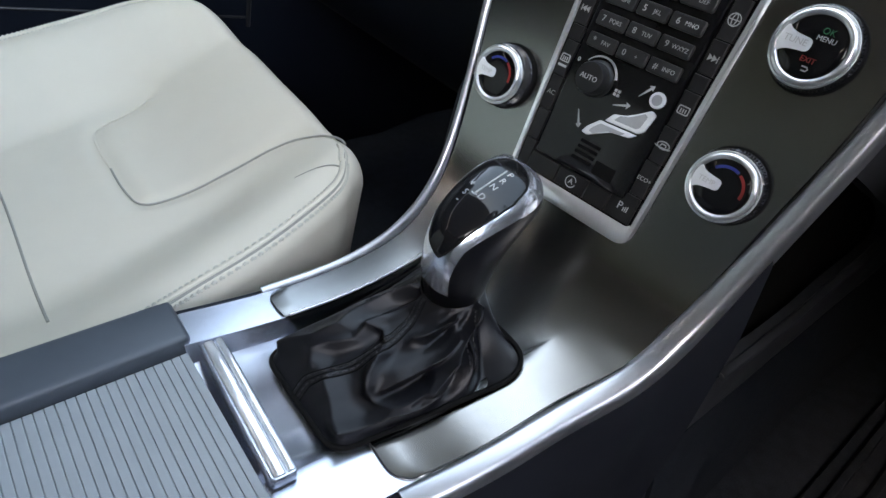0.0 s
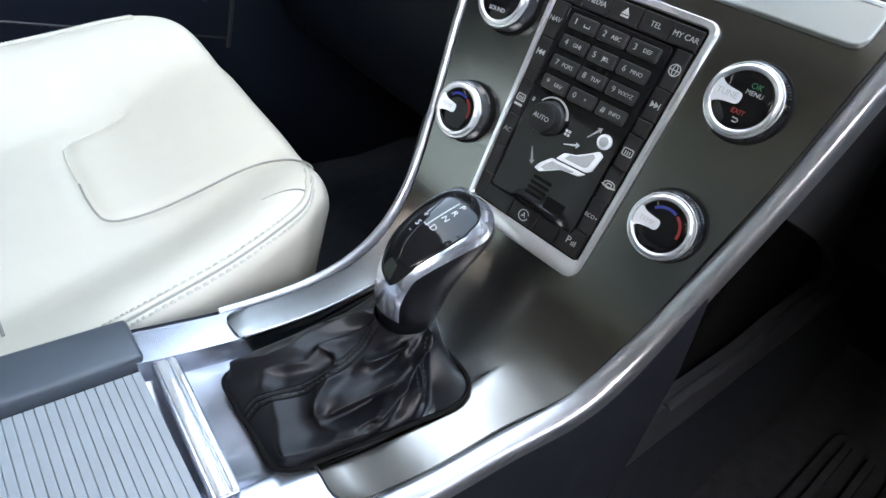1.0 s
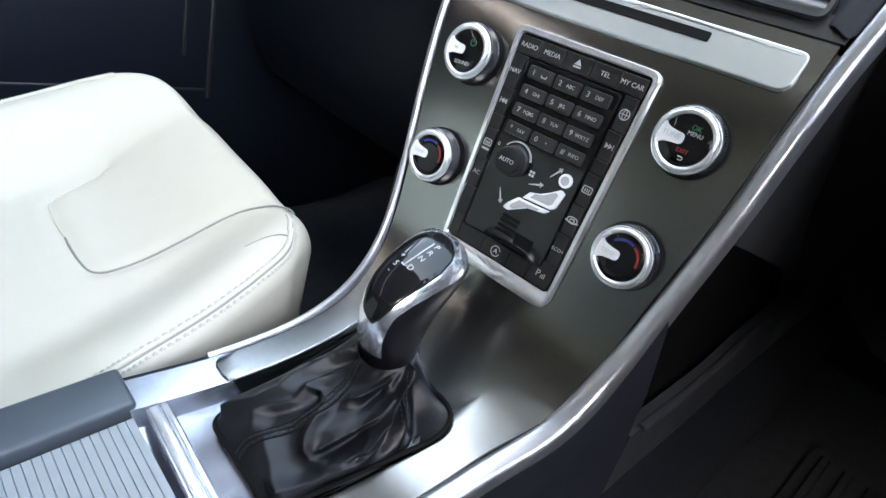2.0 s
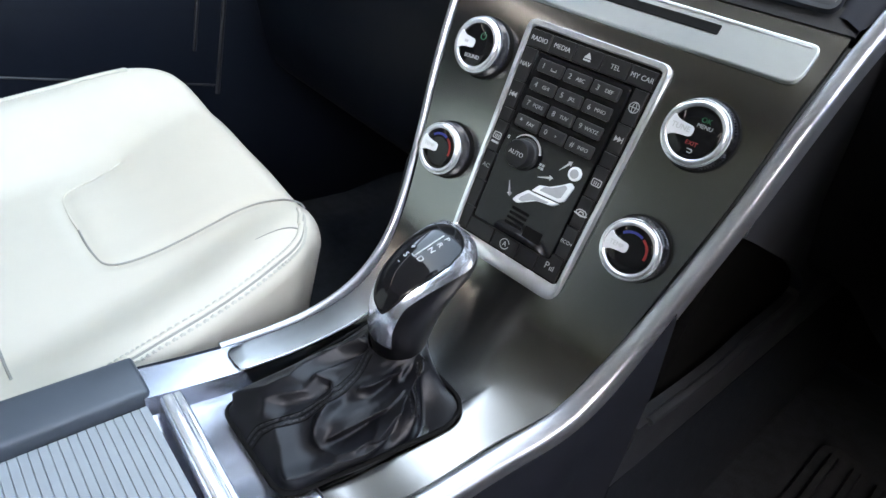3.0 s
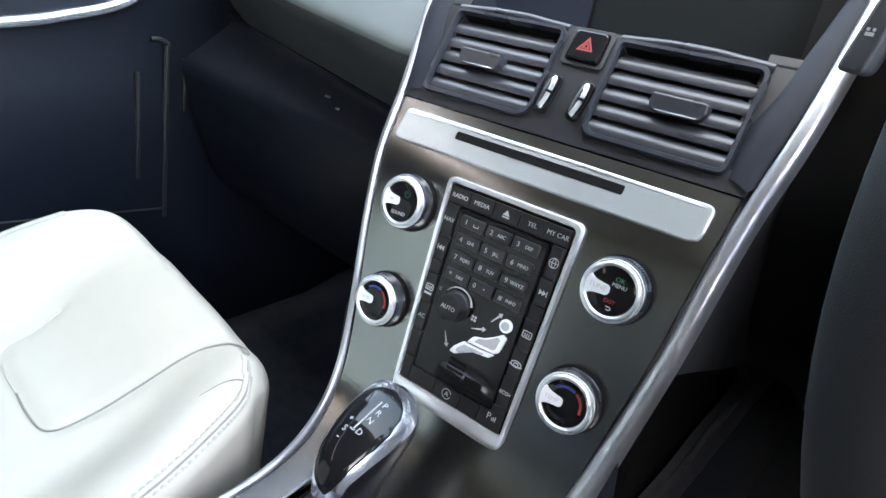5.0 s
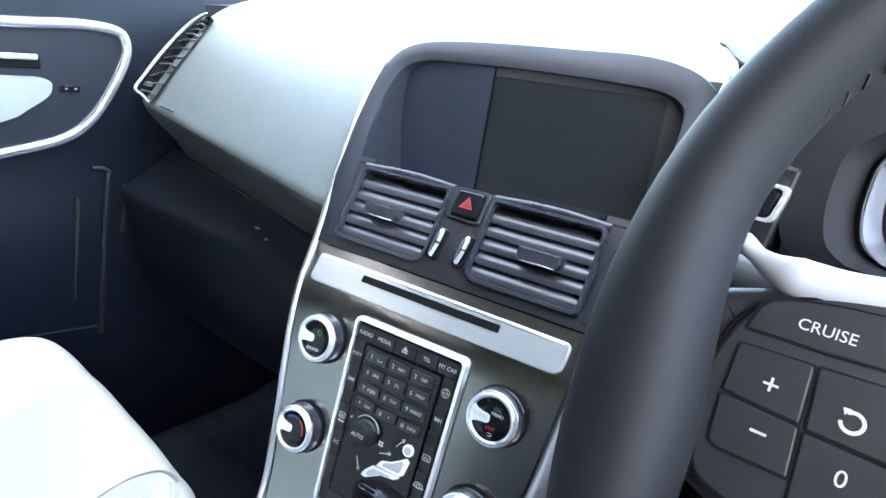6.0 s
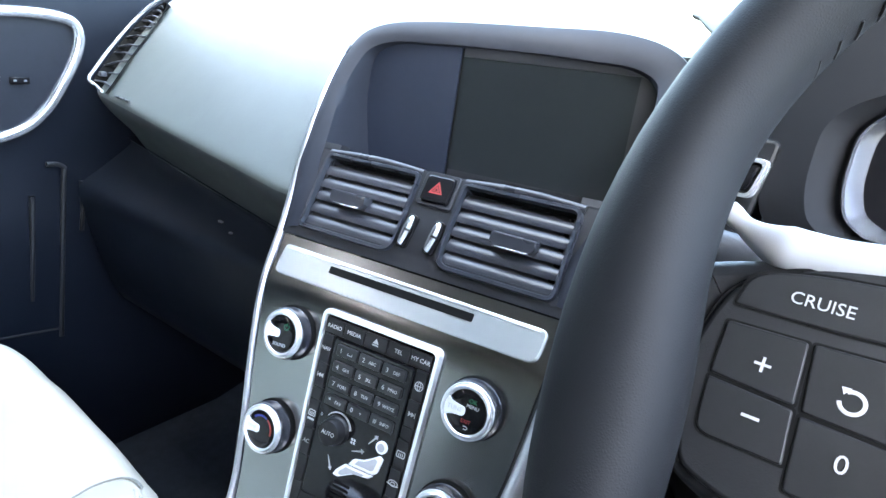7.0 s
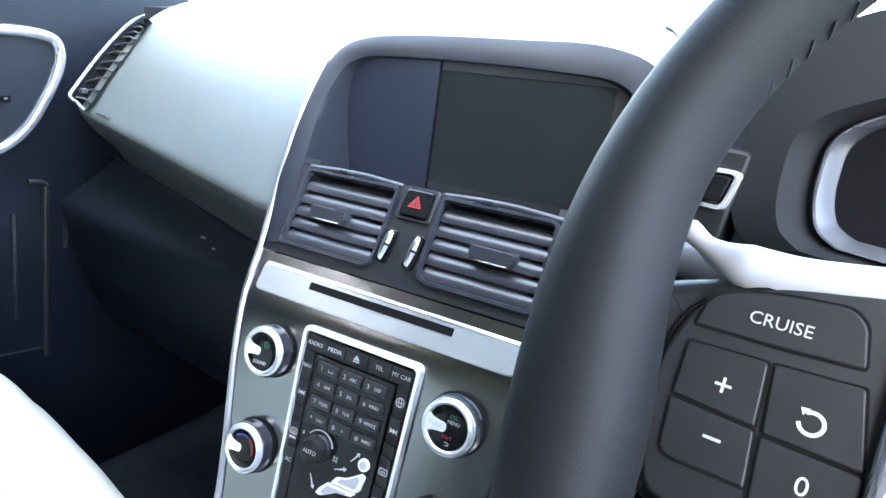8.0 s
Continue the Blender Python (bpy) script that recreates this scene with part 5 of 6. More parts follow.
for kk in range(1, 13):
    a = min(1.0, kk / 8) * math.pi / 2
    ring = []
    for i, e in enumerate(edge):
        frontness = sstep(-0.102, -0.078, e.y)
        r_ = 0.011 + 0.020 * frontness
        nx, ny = e.x - CEN[0], (e.y + 0.25) * (0.3 + 1.6 * frontness)
        ln = math.hypot(nx, ny)
        out = r_ * math.sin(a) * (0.8 if frontness > 0.5 else 0.85) - 0.004 * max(0, kk - 8)
        down = r_ * (1 - math.cos(a)) * 1.3 + 0.040 * max(0, kk - 8)
        ring.append(bm.verts.new(SV @ Vector((e.x + nx / ln * out, e.y + ny / ln * out, max(0.06, e.z - down)))))
    rings.append(ring)
for a, b in zip(rings, rings[1:]):
    for i in range(len(OUTL)):
        if a is rings[0]:
            continue
        j = (i + 1) % len(OUTL)
        bm.faces.new((a[i], a[j], b[j], b[i]))
bm.faces.new(rings[1][:])
part("cushion", bm, SEATHIDE, seat, "cream leather cushion with raised side bolsters", angle=70)

pipe_xy = smooth_path(SIDE[:9] + [(-0.1700, -0.0965), (-0.1840, -0.0885), (-0.1960, -0.0835)], 5)
for sgn in (1, -1):
    bm = bmesh.new()
    pts = [(p[0], p[1]) for p in (pipe_xy if sgn > 0 else smooth_path(DOORSIDE[:3:-1], 5))]
    tube(bm, [SV @ Vector((x - sgn * 0.0022, y, seat_z(x, y) + 0.0004)) for x, y in pts], 0.0020, 0.0020, n=8)
    part("piping", bm, SEATHIDE, seat, "cream piped edge")
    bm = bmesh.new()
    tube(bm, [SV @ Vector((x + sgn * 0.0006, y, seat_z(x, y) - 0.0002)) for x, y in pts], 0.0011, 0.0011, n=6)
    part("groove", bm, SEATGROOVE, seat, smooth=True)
    for off, up in ((-0.0062, 0.0003), (0.0050, -0.0013)):
        dense = [SV @ Vector((x + sgn * off, y, seat_z(x + sgn * min(off, 0.0), y) + up)) for x, y in pts]

        def along(t, d=dense):
            f = t * (len(d) - 1)
            i = min(int(f), len(d) - 2)
            return d[i].lerp(d[i + 1], f - i)
        stitch_run("stitching", along, 105, 0.0008 if off < 0 else 0.0013, SEATTHREAD, seat, 0.58)
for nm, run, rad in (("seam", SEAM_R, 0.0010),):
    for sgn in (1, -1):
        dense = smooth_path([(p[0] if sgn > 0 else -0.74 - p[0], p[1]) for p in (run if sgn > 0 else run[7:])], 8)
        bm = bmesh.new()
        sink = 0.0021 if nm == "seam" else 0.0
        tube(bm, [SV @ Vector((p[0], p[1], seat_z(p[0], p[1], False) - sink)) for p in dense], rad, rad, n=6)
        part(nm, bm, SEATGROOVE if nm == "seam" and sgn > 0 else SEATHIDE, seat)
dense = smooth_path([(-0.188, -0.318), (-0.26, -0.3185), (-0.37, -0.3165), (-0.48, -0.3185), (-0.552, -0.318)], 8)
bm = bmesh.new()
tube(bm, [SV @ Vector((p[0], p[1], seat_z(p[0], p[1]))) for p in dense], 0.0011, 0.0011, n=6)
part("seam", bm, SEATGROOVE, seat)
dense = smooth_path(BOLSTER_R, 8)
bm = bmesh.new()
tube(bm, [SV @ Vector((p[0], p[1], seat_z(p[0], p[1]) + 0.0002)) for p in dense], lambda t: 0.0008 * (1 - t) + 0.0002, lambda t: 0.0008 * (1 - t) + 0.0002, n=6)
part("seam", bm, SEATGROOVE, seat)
# backrest, leaning back behind the cushion
bm = bmesh.new()
rows_ = []
for k in range(17):
    h = k / 16
    half_w = 0.225 - 0.045 * sstep(0.55, 1.0, h)
    r_ = []
    for i in range(25):
        v = -1 + 2 * i / 24
        proud = 0.035 * sstep(0.55, 0.92, abs(v)) * (1 - 0.6 * h) - 0.030 * sstep(0.90, 1.0, abs(v)) + 0.012 * math.sin(math.pi * min(1.0, h * 1.6)) - 0.03 * sstep(0.92, 1.0, h)
        r_.append(SV @ Vector((-0.385 + half_w * v, -0.585 - 0.22 * h + proud, 0.205 + 0.40 * h)))
    rows_.append(r_)
sheet(bm, rows_, thick=(0, -0.11, -0.03))
part("backrest", bm, SEATHIDE, seat, "cream leather backrest with side bolsters", angle=60)
bm = bmesh.new()
box(bm, -0.20, 0.20, -0.25, 0.20, 0.0, 0.10, 0.01)
part("seat_base", bm, BLACKVOID, seat, "black seat frame on the floor")


# ---- dashboard ----
dash = thing("dashboard", pose(0, 0.3, 0), "grey-green grained dashboard with side vent and glovebox", "dashboard")
DV = Matrix.Translation((0, -0.3, 0))


def dash_edge(x):
    """The front edge of the shelf: its y and z at x."""
    return 0.030 + 0.125 * (-0.14 - x), 0.592 + 0.062 * (-0.14 - x)


DASH_PROFILE = [(0.062, -0.082), (0.052, -0.066), (0.040, -0.050), (0.028, -0.0375), (0.018, -0.0275), (0.0100, -0.0180), (0.0045, -0.0090), (0.0022, -0.0010), (0.0040, 0.0055), (0.014, 0.018), (0.040, 0.050), (0.072, 0.088), (0.105, 0.118), (0.150, 0.142), (0.220, 0.158), (0.330, 0.166), (0.480, 0.172), (0.80, 0.178)]


def dash_rows(xs, n=5, grow=0.0):
    prof = smooth_path(DASH_PROFILE, n)
    rows_ = []
    for x in xs:
        ey, ez = dash_edge(min(x, -0.10) if x < 0 else -0.10)
        turn = sstep(-0.575, -0.665, x) if x < -0.575 else 0.0
        r = []
        for k_, p in enumerate(prof):
            dy, dz = p
            yy = ey + dy + 0.035 * turn * (1 if dy < 0.2 else 0)
            zz = min(ez + dz, 0.768 + 0.02 * p[0])
            r.append(DV @ Vector((x + (0.020 * sstep(0.68, 0.62, zz) if x > -0.15 else 0), min(yy, 0.80), zz - 0.010 * turn)))
        rows_.append(r)
    return rows_


bm = bmesh.new()
SHELF_ROWS = dash_rows([-0.690, -0.68, -0.665, -0.645, -0.62, -0.6] + [-0.57 + 0.0475 * i for i in range(9)] + [-0.160, -0.1475])
sheet(bm, [r[34:] for r in SHELF_ROWS])
part("shelf", bm, DASH, dash, "grained grey-green soft shelf", angle=60)
# the roll below the edge, its shade painted in with the darker copy
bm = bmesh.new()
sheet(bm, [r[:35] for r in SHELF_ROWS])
part("lower_roll", bm, DASHSHADE, dash, "rolled underside of the shelf, its shade painted darker", angle=60)


def top_rows(xs):
    rows_ = dash_rows(xs)
    out = []
    for r in rows_:
        keep = [p for p in r if p.y + 0.3 > 0.172]
        out.append((r[0].x, keep))
    n_ = min(len(k_) for _, k_ in out)
    return [[Vector((x, keep[-n_].y, 0.66))] + keep[-n_:] for x, keep in out]


bm = bmesh.new()
sheet(bm, top_rows([-0.1475 + 0.0262 * i for i in range(11)] + [0.15 + 0.055 * i for i in range(12)]))
part("top_pad", bm, DASH, dash, "grey-green pad behind the screen hood")
bm = bmesh.new()
sheet(bm, [[DV @ Vector((x, *p)) for p in smooth_path([(dash_edge(x)[0] + 0.056, dash_edge(x)[1] - 0.0745), (dash_edge(x)[0] + 0.060, dash_edge(x)[1] - 0.084), (0.5 * dash_edge(x)[0] + 0.064, 0.5 * dash_edge(x)[1] + 0.1980), (0.077, 0.485), (0.080, 0.45), (0.090, 0.40), (0.125, 0.30), (0.20, 0.26)], 4)] for x in [-0.635 + 0.049 * i for i in range(11)]], thick=(0, 0.01, 0.004))
glove = part("glovebox", bm, DOORMAT, dash, "black glovebox below the shelf")
for dx, dz in ((0.0, 0.0), (0.019, -0.0085)):
    part("scuff", box(bmesh.new(), -0.313 + dx, -0.306 + dx - 0.7 * dx / 0.019 * 0.004, 0.0800 - 0.3, 0.0830 - 0.3, 0.5145 + dz, 0.5165 + dz, 0.0004, 1), DIMINK, glove, "small pale scuff mark")

# raised writing too small to read, beside the corner vent
for a_, b_ in ((0.0, 0.22), (0.30, 0.62), (0.70, 1.0)):
    bm = bmesh.new()
    ends = [DV @ Vector((-0.5200 + 0.0400 * k_, 0.0802 - 0.0040 * k_, 0.6226 - 0.0012 * k_)) for k_ in (a_, (a_ + b_) / 2, b_)]
    tube(bm, ends, 0.0014, 0.0014, n=6)
    part("embossed_mark", bm, DARKPLASTIC, dash)
# side vent at the end of the shelf
VB, VC, VT = Vector((-0.596, 0.0925, 0.6285)), Vector((-0.540, 0.0825, 0.6190)), Vector((-0.569, 0.181, 0.7350))
vu, vv = VC - VB, VT - VB
vn = vu.cross(vv).normalized()
if vn.y > 0:
    vn = -vn
sv = thing("side_vent")
sv.parent = dash
tagged(sv, "narrow black corner vent with a chrome edge")


def vent_at(u, v, out=0.0):
    return DV @ (VB + vu * u + vv * v + vn * (out + 0.0085))


left = smooth_path([(1.0, 0.0), (0.55, 0.0), (0.03, 0.0), (-0.10, 0.12), (-0.26, 0.40), (-0.30, 0.62), (-0.24, 0.82), (-0.08, 0.95), (0.10, 1.01)], 6)
bm = bmesh.new()
tube(bm, [vent_at(p[0], p[1], 0.002) for p in left], lambda s: 0.0022 - 0.0014 * sstep(0.80, 1.0, s), lambda s: 0.0021 - 0.0014 * sstep(0.80, 1.0, s), n=10)
part("vent_edge", bm, BRIGHT, sv, "chrome edge strip")
bm = bmesh.new()
rim_l = smooth_path([(0.03, 0.0), (-0.10, 0.12), (-0.26, 0.40), (-0.30, 0.62), (-0.24, 0.82), (-0.08, 0.95), (0.08, 1.00)], 4)
rim_r = smooth_path([(1.0, 0.0), (0.95, 0.12), (0.72, 0.40), (0.60, 0.62), (0.46, 0.82), (0.30, 0.95), (0.14, 1.01)], 4)
sheet(bm, [[vent_at(a[0], a[1], -0.003), vent_at(*(0.5 * (a + b)), -0.012), vent_at(b[0], b[1], -0.003)] for a, b in zip(rim_l, rim_r)])
part("vent_well", bm, BLACKVOID, sv)
for k_ in range(11):
    f = 0.08 + 0.072 * k_
    i = int(f * (len(rim_l) - 1))
    a, b = rim_l[i], rim_r[min(len(rim_r) - 1, int((f + 0.12) * (len(rim_r) - 1)))]
    bm = bmesh.new()
    tube(bm, [vent_at(a[0] + 0.08, a[1] + 0.01, -0.004), vent_at(*(0.5 * (a + b)), -0.004), vent_at(b[0] - 0.17, b[1] - 0.045, -0.0065)], 0.0022, 0.0010, n=8)
    part("vent_slat", bm, VENTPLASTIC, sv)
bm = bmesh.new()
box(bm, -0.0035, 0.0035, -0.004, 0.004, 0, 0.006, 0.001, 1)
part("vent_lever", bm, DARKPLASTIC, sv, m=Matrix.Translation(vent_at(0.42, 0.10, 0.0)))

# dark grille in the corner by the windscreen pillar
bm = bmesh.new()
sheet(bm, [[DV @ Vector((-0.675 + 0.11 * u, 0.235 + 0.05 * u + (0.035 + 0.05 * u) * v, 0.7545 + 0.006 * u + 0.012 * math.sin(math.pi * u) * v)) for v in (0, 0.35, 0.7, 1.0)] for u in (0, 0.25, 0.5, 0.75, 1.0)], thick=(0, 0, -0.02))
part("corner_grille", bm, HOODGREY, dash, "dark corner grille under the pillar")
# driver's half: lower panel, instrument hood, instrument glass, switch
bm = bmesh.new()
rows_ = []
for x in [0.120, 0.14, 0.16, 0.175, 0.19, 0.205, 0.22, 0.30, 0.40, 0.50, 0.60, 0.70, 0.765]:
    back = 0.075 * (1 - sstep(0.150, 0.215, x))
    rows_.append([DV @ Vector((x, min(0.77, max(y + back, 0.176 if z > 0.70 and back > 0.02 else 0)), z)) for y, z in ((0.176, 0.724), (0.150, 0.738), (0.115, 0.735), (0.095, 0.722), (0.070, 0.66), (0.055, 0.60), (0.060, 0.53), (0.10, 0.44), (0.17, 0.36), (0.26, 0.33), (0.77, 0.33))])
sheet(bm, rows_, thick=(0, 0.006, -0.004))
part("driver_panel", bm, WHEELPLASTIC, dash, "dark plastic panel behind the steering wheel", angle=60)

# hood over the instruments: rounded front lip, slanting outer corner
bm = bmesh.new()
rows_ = []
for x in [0.126, 0.132, 0.143, 0.16, 0.20, 0.26, 0.33, 0.40, 0.48, 0.56, 0.62, 0.645]:
    k_ = sstep(0.124, 0.160, x)
    rise = 0.010 * math.sin(math.pi * min(1.0, max(0.0, (x - 0.16) / 0.49)))
    rows_.append([DV @ Vector((x, y, z + rise)) for y, z in ((0.137 - 0.030 * k_, 0.7575 - 0.017 * k_), (0.137 - 0.028 * k_, 0.7578 - 0.013 * k_), (0.138 - 0.010 * k_, 0.7578), (0.150, 0.760), (0.180, 0.757), (0.205, 0.742))])
sheet(bm, rows_, thick=(0, 0.004, -0.002))
part("instrument_hood", bm, DASH, dash, "grey-green hood over the instruments", angle=60)

# driver's side of the tunnel, with the open pocket behind the floating stack
bm = bmesh.new()
LIP = smooth_path([(0.045, 0.272), (0.160, 0.268), (0.224, 0.279), (0.290, 0.283), (0.318, 0.290)], 5)
wall_ = LIP + smooth_path([(0.322, 0.296), (0.29, 0.325), (0.225, 0.362), (0.157, 0.392), (0.10, 0.418), (0.045, 0.442)], 5)
wall_ = [(0.055, 0.50), (0.13, 0.62), (0.74, 0.62), (0.74, 0.02), (0.03, 0.02), (0.03, 0.272)] + [(p[0], p[1]) for p in wall_]
near_ = [bm.verts.new(DV @ Vector((0.117, y, z))) for y, z in wall_]
far_ = [bm.verts.new(DV @ Vector((0.105, y, z))) for y, z in wall_]
for i in range(len(wall_)):
    j = (i + 1) % len(wall_)
    bm.faces.new((near_[i], near_[j], far_[j], far_[i]))
bm.faces.new(near_)
bm.faces.new(list(reversed(far_)))
tside = part("tunnel_side", bm, FOOTGREY, dash, "dark grey tunnel side with an open pocket", smooth=False)
bm = bmesh.new()
tube(bm, [DV @ Vector((0.117, p[0], p[1])) for p in LIP], 0.004, 0.003, n=8)
part("lip", bm, FOOTGREY, tside)
bm = bmesh.new()
sheet(bm, [[DV @ Vector((x + 0.0 * y, y, z)) for x, z in ((0.1175, 0.20), (0.121, 0.16), (0.135, 0.095), (0.140, 0.05), (0.145, 0.0))] for y in (0.03, 0.2, 0.4, 0.6, 0.74)], thick=(-0.004, 0, 0))
part("carpet_trim", bm, CARPET, tside, "black carpet on the tunnel side")


# ---- driver's mat ----
mat_ = thing("floor_mat", pose(0.38, 0.25, 0.001), "black ribbed rubber mat on the driver's floor", "floor mat")
part("mat_base", prism(bmesh.new(), rounded([(-0.17, -0.3), (0.17, -0.3), (0.17, 0.3), (-0.17, 0.3)], 0.03), 0, 0.006, 0.002), CARPET, mat_)
rib0 = part("rib", box(bmesh.new(), -0.006, 0.006, -0.27, 0.27, 0.005, 0.012, 0.002, 1), CARPET, mat_, m=Matrix.Translation((-0.15, 0, 0)))
for i in range(1, 11):
    again("rib", rib0, mat_, Matrix.Translation((-0.15 + 0.03 * i, 0, 0)))


# ---- passenger door ----
door = thing("door_1", pose(-0.70, -0.2, 0.0), "dark blue-black passenger door trim with chrome loop, closed", "car door", kind="structure")
OV = Matrix.Translation((0.70, 0.2, 0.0))


def door_x(y, z):
    return -0.712 + 0.020 * sstep(0.50, 0.40, z) - 0.02 * sstep(0.70, 0.78, z)


bm = bmesh.new()
ys = [-1.2, -0.9, -0.6, -0.45, -0.3, -0.2, -0.1, 0.0, 0.05, 0.1, 0.15, 0.2, 0.25, 0.32, 0.45, 0.6]
zs = [0.0, 0.1, 0.2, 0.25, 0.3, 0.38, 0.45, 0.48, 0.52, 0.56, 0.6, 0.64, 0.68, 0.72, 0.74, 0.76, 0.775]
sheet(bm, [[OV @ Vector((door_x(y, z) - (0.03 if y > 0.40 else 0), y, z + max(0.0, z - 0.74) / 0.035 * 0.085 * sstep(0.27, 0.15, y))) for y in ys] for z in zs], thick=(-0.02, 0, 0))
part("door_panel", bm, DOORMAT, door, "blue-black soft door panel", angle=60)
LOOP = [(-0.55, 0.512), (-0.30, 0.516), (-0.11, 0.526), (-0.037, 0.5355), (0.032, 0.5515), (0.071, 0.580), (0.100, 0.622), (0.1195, 0.660), (0.1235, 0.686), (0.110, 0.703), (0.06, 0.708), (-0.02, 0.7035), (-0.20, 0.698), (-0.55, 0.692)]
loop = smooth_path(LOOP, 6)
bm = bmesh.new()
tube(bm, [OV @ Vector((-0.702, p[0], p[1])) for p in loop], 0.0075, 0.0065, n=12, up=(1, 0, 0))
part("chrome_loop", bm, CHROME, door, "satin chrome loop round the door insert")
bm = bmesh.new()
inside = [(p[0], p[1]) for p in loop]
vs = [bm.verts.new(OV @ Vector((-0.706, p[0], p[1]))) for p in inside]
bm.faces.new(vs)
part("door_insert", bm, HOODGREY, door, "dark grey insert inside the loop", smooth=False)
arm = smooth_path([(-0.55, 0.640), (-0.20, 0.640), (-0.03, 0.6355), (0.005, 0.6345), (0.021, 0.627), (0.016, 0.612), (-0.010, 0.594), (-0.033, 0.5815), (-0.10, 0.566), (-0.30, 0.555), (-0.55, 0.552)], 5)
bm = bmesh.new()
a_ = [bm.verts.new(OV @ Vector((-0.7045, p[0], p[1]))) for p in arm]
b_ = [bm.verts.new(OV @ Vector((-0.694, p[0] - 0.004, p[1] - 0.002))) for p in arm]
for i in range(len(arm) - 1):
    bm.faces.new((a_[i], a_[i + 1], b_[i + 1], b_[i]))
bm.faces.new(b_)
part("armrest", bm, ARMHIDE, door, "cream leather armrest pad", smooth=False)
part("door_handle", tube(bmesh.new(), [OV @ Vector((-0.700, y, 0.661 - 0.002 * (y + 0.1))) for y in (-0.14, -0.09, -0.05, -0.02, 0.0046)], 0.004, 0.0035, n=10, up=(1, 0, 0)), BRIGHT, door, "slim chrome door release")
part("handle_cup", box(bmesh.new(), -0.7055 + 0.70, -0.7030 + 0.70, -0.16 + 0.2, 0.010 + 0.2, 0.646, 0.660, 0.001, 1), BLACKVOID, door, "black recess behind the release")
lock = part("lock_switch", box(bmesh.new(), -0.7058 + 0.70, -0.7015 + 0.70, 0.032 + 0.2, 0.056 + 0.2, 0.6150, 0.6245, 0.001, 1), BLACKGLOSS, door, "small black lock switch")
for yy in (0.038, 0.050):
    part("mark", box(bmesh.new(), -0.7012 + 0.70 - 0.0004, -0.7012 + 0.70 + 0.0002, yy - 0.0018 + 0.2, yy + 0.0018 + 0.2, 0.6185, 0.6210), DIMINK, lock, smooth=False)
# front edge of the map pocket and the ribs beside it
bm = bmesh.new()
tube(bm, [OV @ Vector((-0.6925, y, z)) for y, z in smooth_path([(0.060, 0.506), (0.074, 0.5045), (0.0825, 0.498), (0.0805, 0.485), (0.070, 0.392), (0.053, 0.236)], 5)], 0.0035, 0.0035, n=10)
part("map_pocket", bm, DOORPOCKET, door, "dark plastic front edge of the door pocket")
for (y0, z0), (y1, z1) in (((0.037, 0.462), (0.021, 0.305)), ((0.106, 0.476), (0.0985, 0.400))):
    bm = bmesh.new()
    tube(bm, [OV @ Vector((-0.6945 + 0.002 * math.sin(math.pi * k / 8), y0 + (y1 - y0) * k / 8, z0 + (z1 - z0) * k / 8)) for k in range(9)], 0.0045, 0.0030, n=10)
    part("rib", bm, DOORPOCKET, door)
bm = bmesh.new()
tube(bm, [OV @ Vector((-0.6925, -0.30 + 0.35 * k / 4, 0.292 - 0.042 * k / 4)) for k in range(5)], 0.0020, 0.0020, n=8)
part("pocket_lip", bm, DOORPOCKET, door)


# ---- steering column and instruments ----
column = thing("steering_column", pose(0.384, 0.05, 0.60), "dark plastic steering column with a stalk", "steering column")
KV = Matrix.Translation((-0.384, -0.05, -0.60))
bm = bmesh.new()
tube(bm, [KV @ Vector((0.384, -0.09 + 0.05 * i, 0.632 - 0.023 * i)) for i in range(5)], lambda s: 0.055 + 0.01 * s, lambda s: 0.045 + 0.01 * s, n=20)
part("shroud", bm, WHEELPLASTIC, column, "dark plastic column shroud")
STALK = smooth_path([(0.345, -0.020, 0.648), (0.27, -0.024, 0.652), (0.20, -0.028, 0.656), (0.172, -0.032, 0.657)], 5)
stalk = part("stalk", tube(bmesh.new(), [KV @ Vector(p) for p in STALK], 0.0055, 0.0075, n=14, up=(0, 0, 1)), DARKPLASTIC, column, "dark grey indicator stalk with a printed symbol")
paddle = part("paddle", prism(bmesh.new(), rounded([(-0.0062, -0.0130), (0.0028, -0.0132), (0.0070, 0.0125), (-0.0018, 0.0132)], [0.0030, 0.0030, 0.0035, 0.0030]), -0.013, 0.0, 0.0016, 3), DARKPLASTIC, stalk, m=KV @ Matrix.Translation((0.1603, -0.043, 0.6588)) @ pose(0, 0, 0, 84, 0, -8))
bars([(-0.0014, 0.0014, -0.0006, 0.0006), (-0.0014, -0.0004, 0.0010, 0.0020), (0.0005, 0.0014, 0.0010, 0.0020)], 0, 0.0002, GREYINK, column, "symbol", m=KV @ Matrix.Translation((0.1603, -0.0431, 0.6588)) @ pose(0, 0, 0, 84, 0, -8))

cluster = thing("instrument_cluster", pose(0.384, 0.06, 0.60), "instrument cluster with silver-edged dials behind the wheel", "instrument cluster")
CV = Matrix.Translation((-0.384, -0.06, -0.60))
RING = [(0.2525, 0.6575), (0.2430, 0.6640), (0.2385, 0.6760), (0.2375, 0.6900), (0.2385, 0.7030), (0.2450, 0.7120), (0.2580, 0.7195), (0.280, 0.7265), (0.33, 0.732), (0.384, 0.733), (0.44, 0.732), (0.488, 0.7265), (0.510, 0.7195), (0.523, 0.7120), (0.5295, 0.7030), (0.5305, 0.6900), (0.5295, 0.6760), (0.525, 0.6640), (0.5155, 0.6575), (0.46, 0.6535), (0.384, 0.6525), (0.31, 0.6535)]
ring_pts = smooth_path(RING + RING[:1], 4)[:-1]
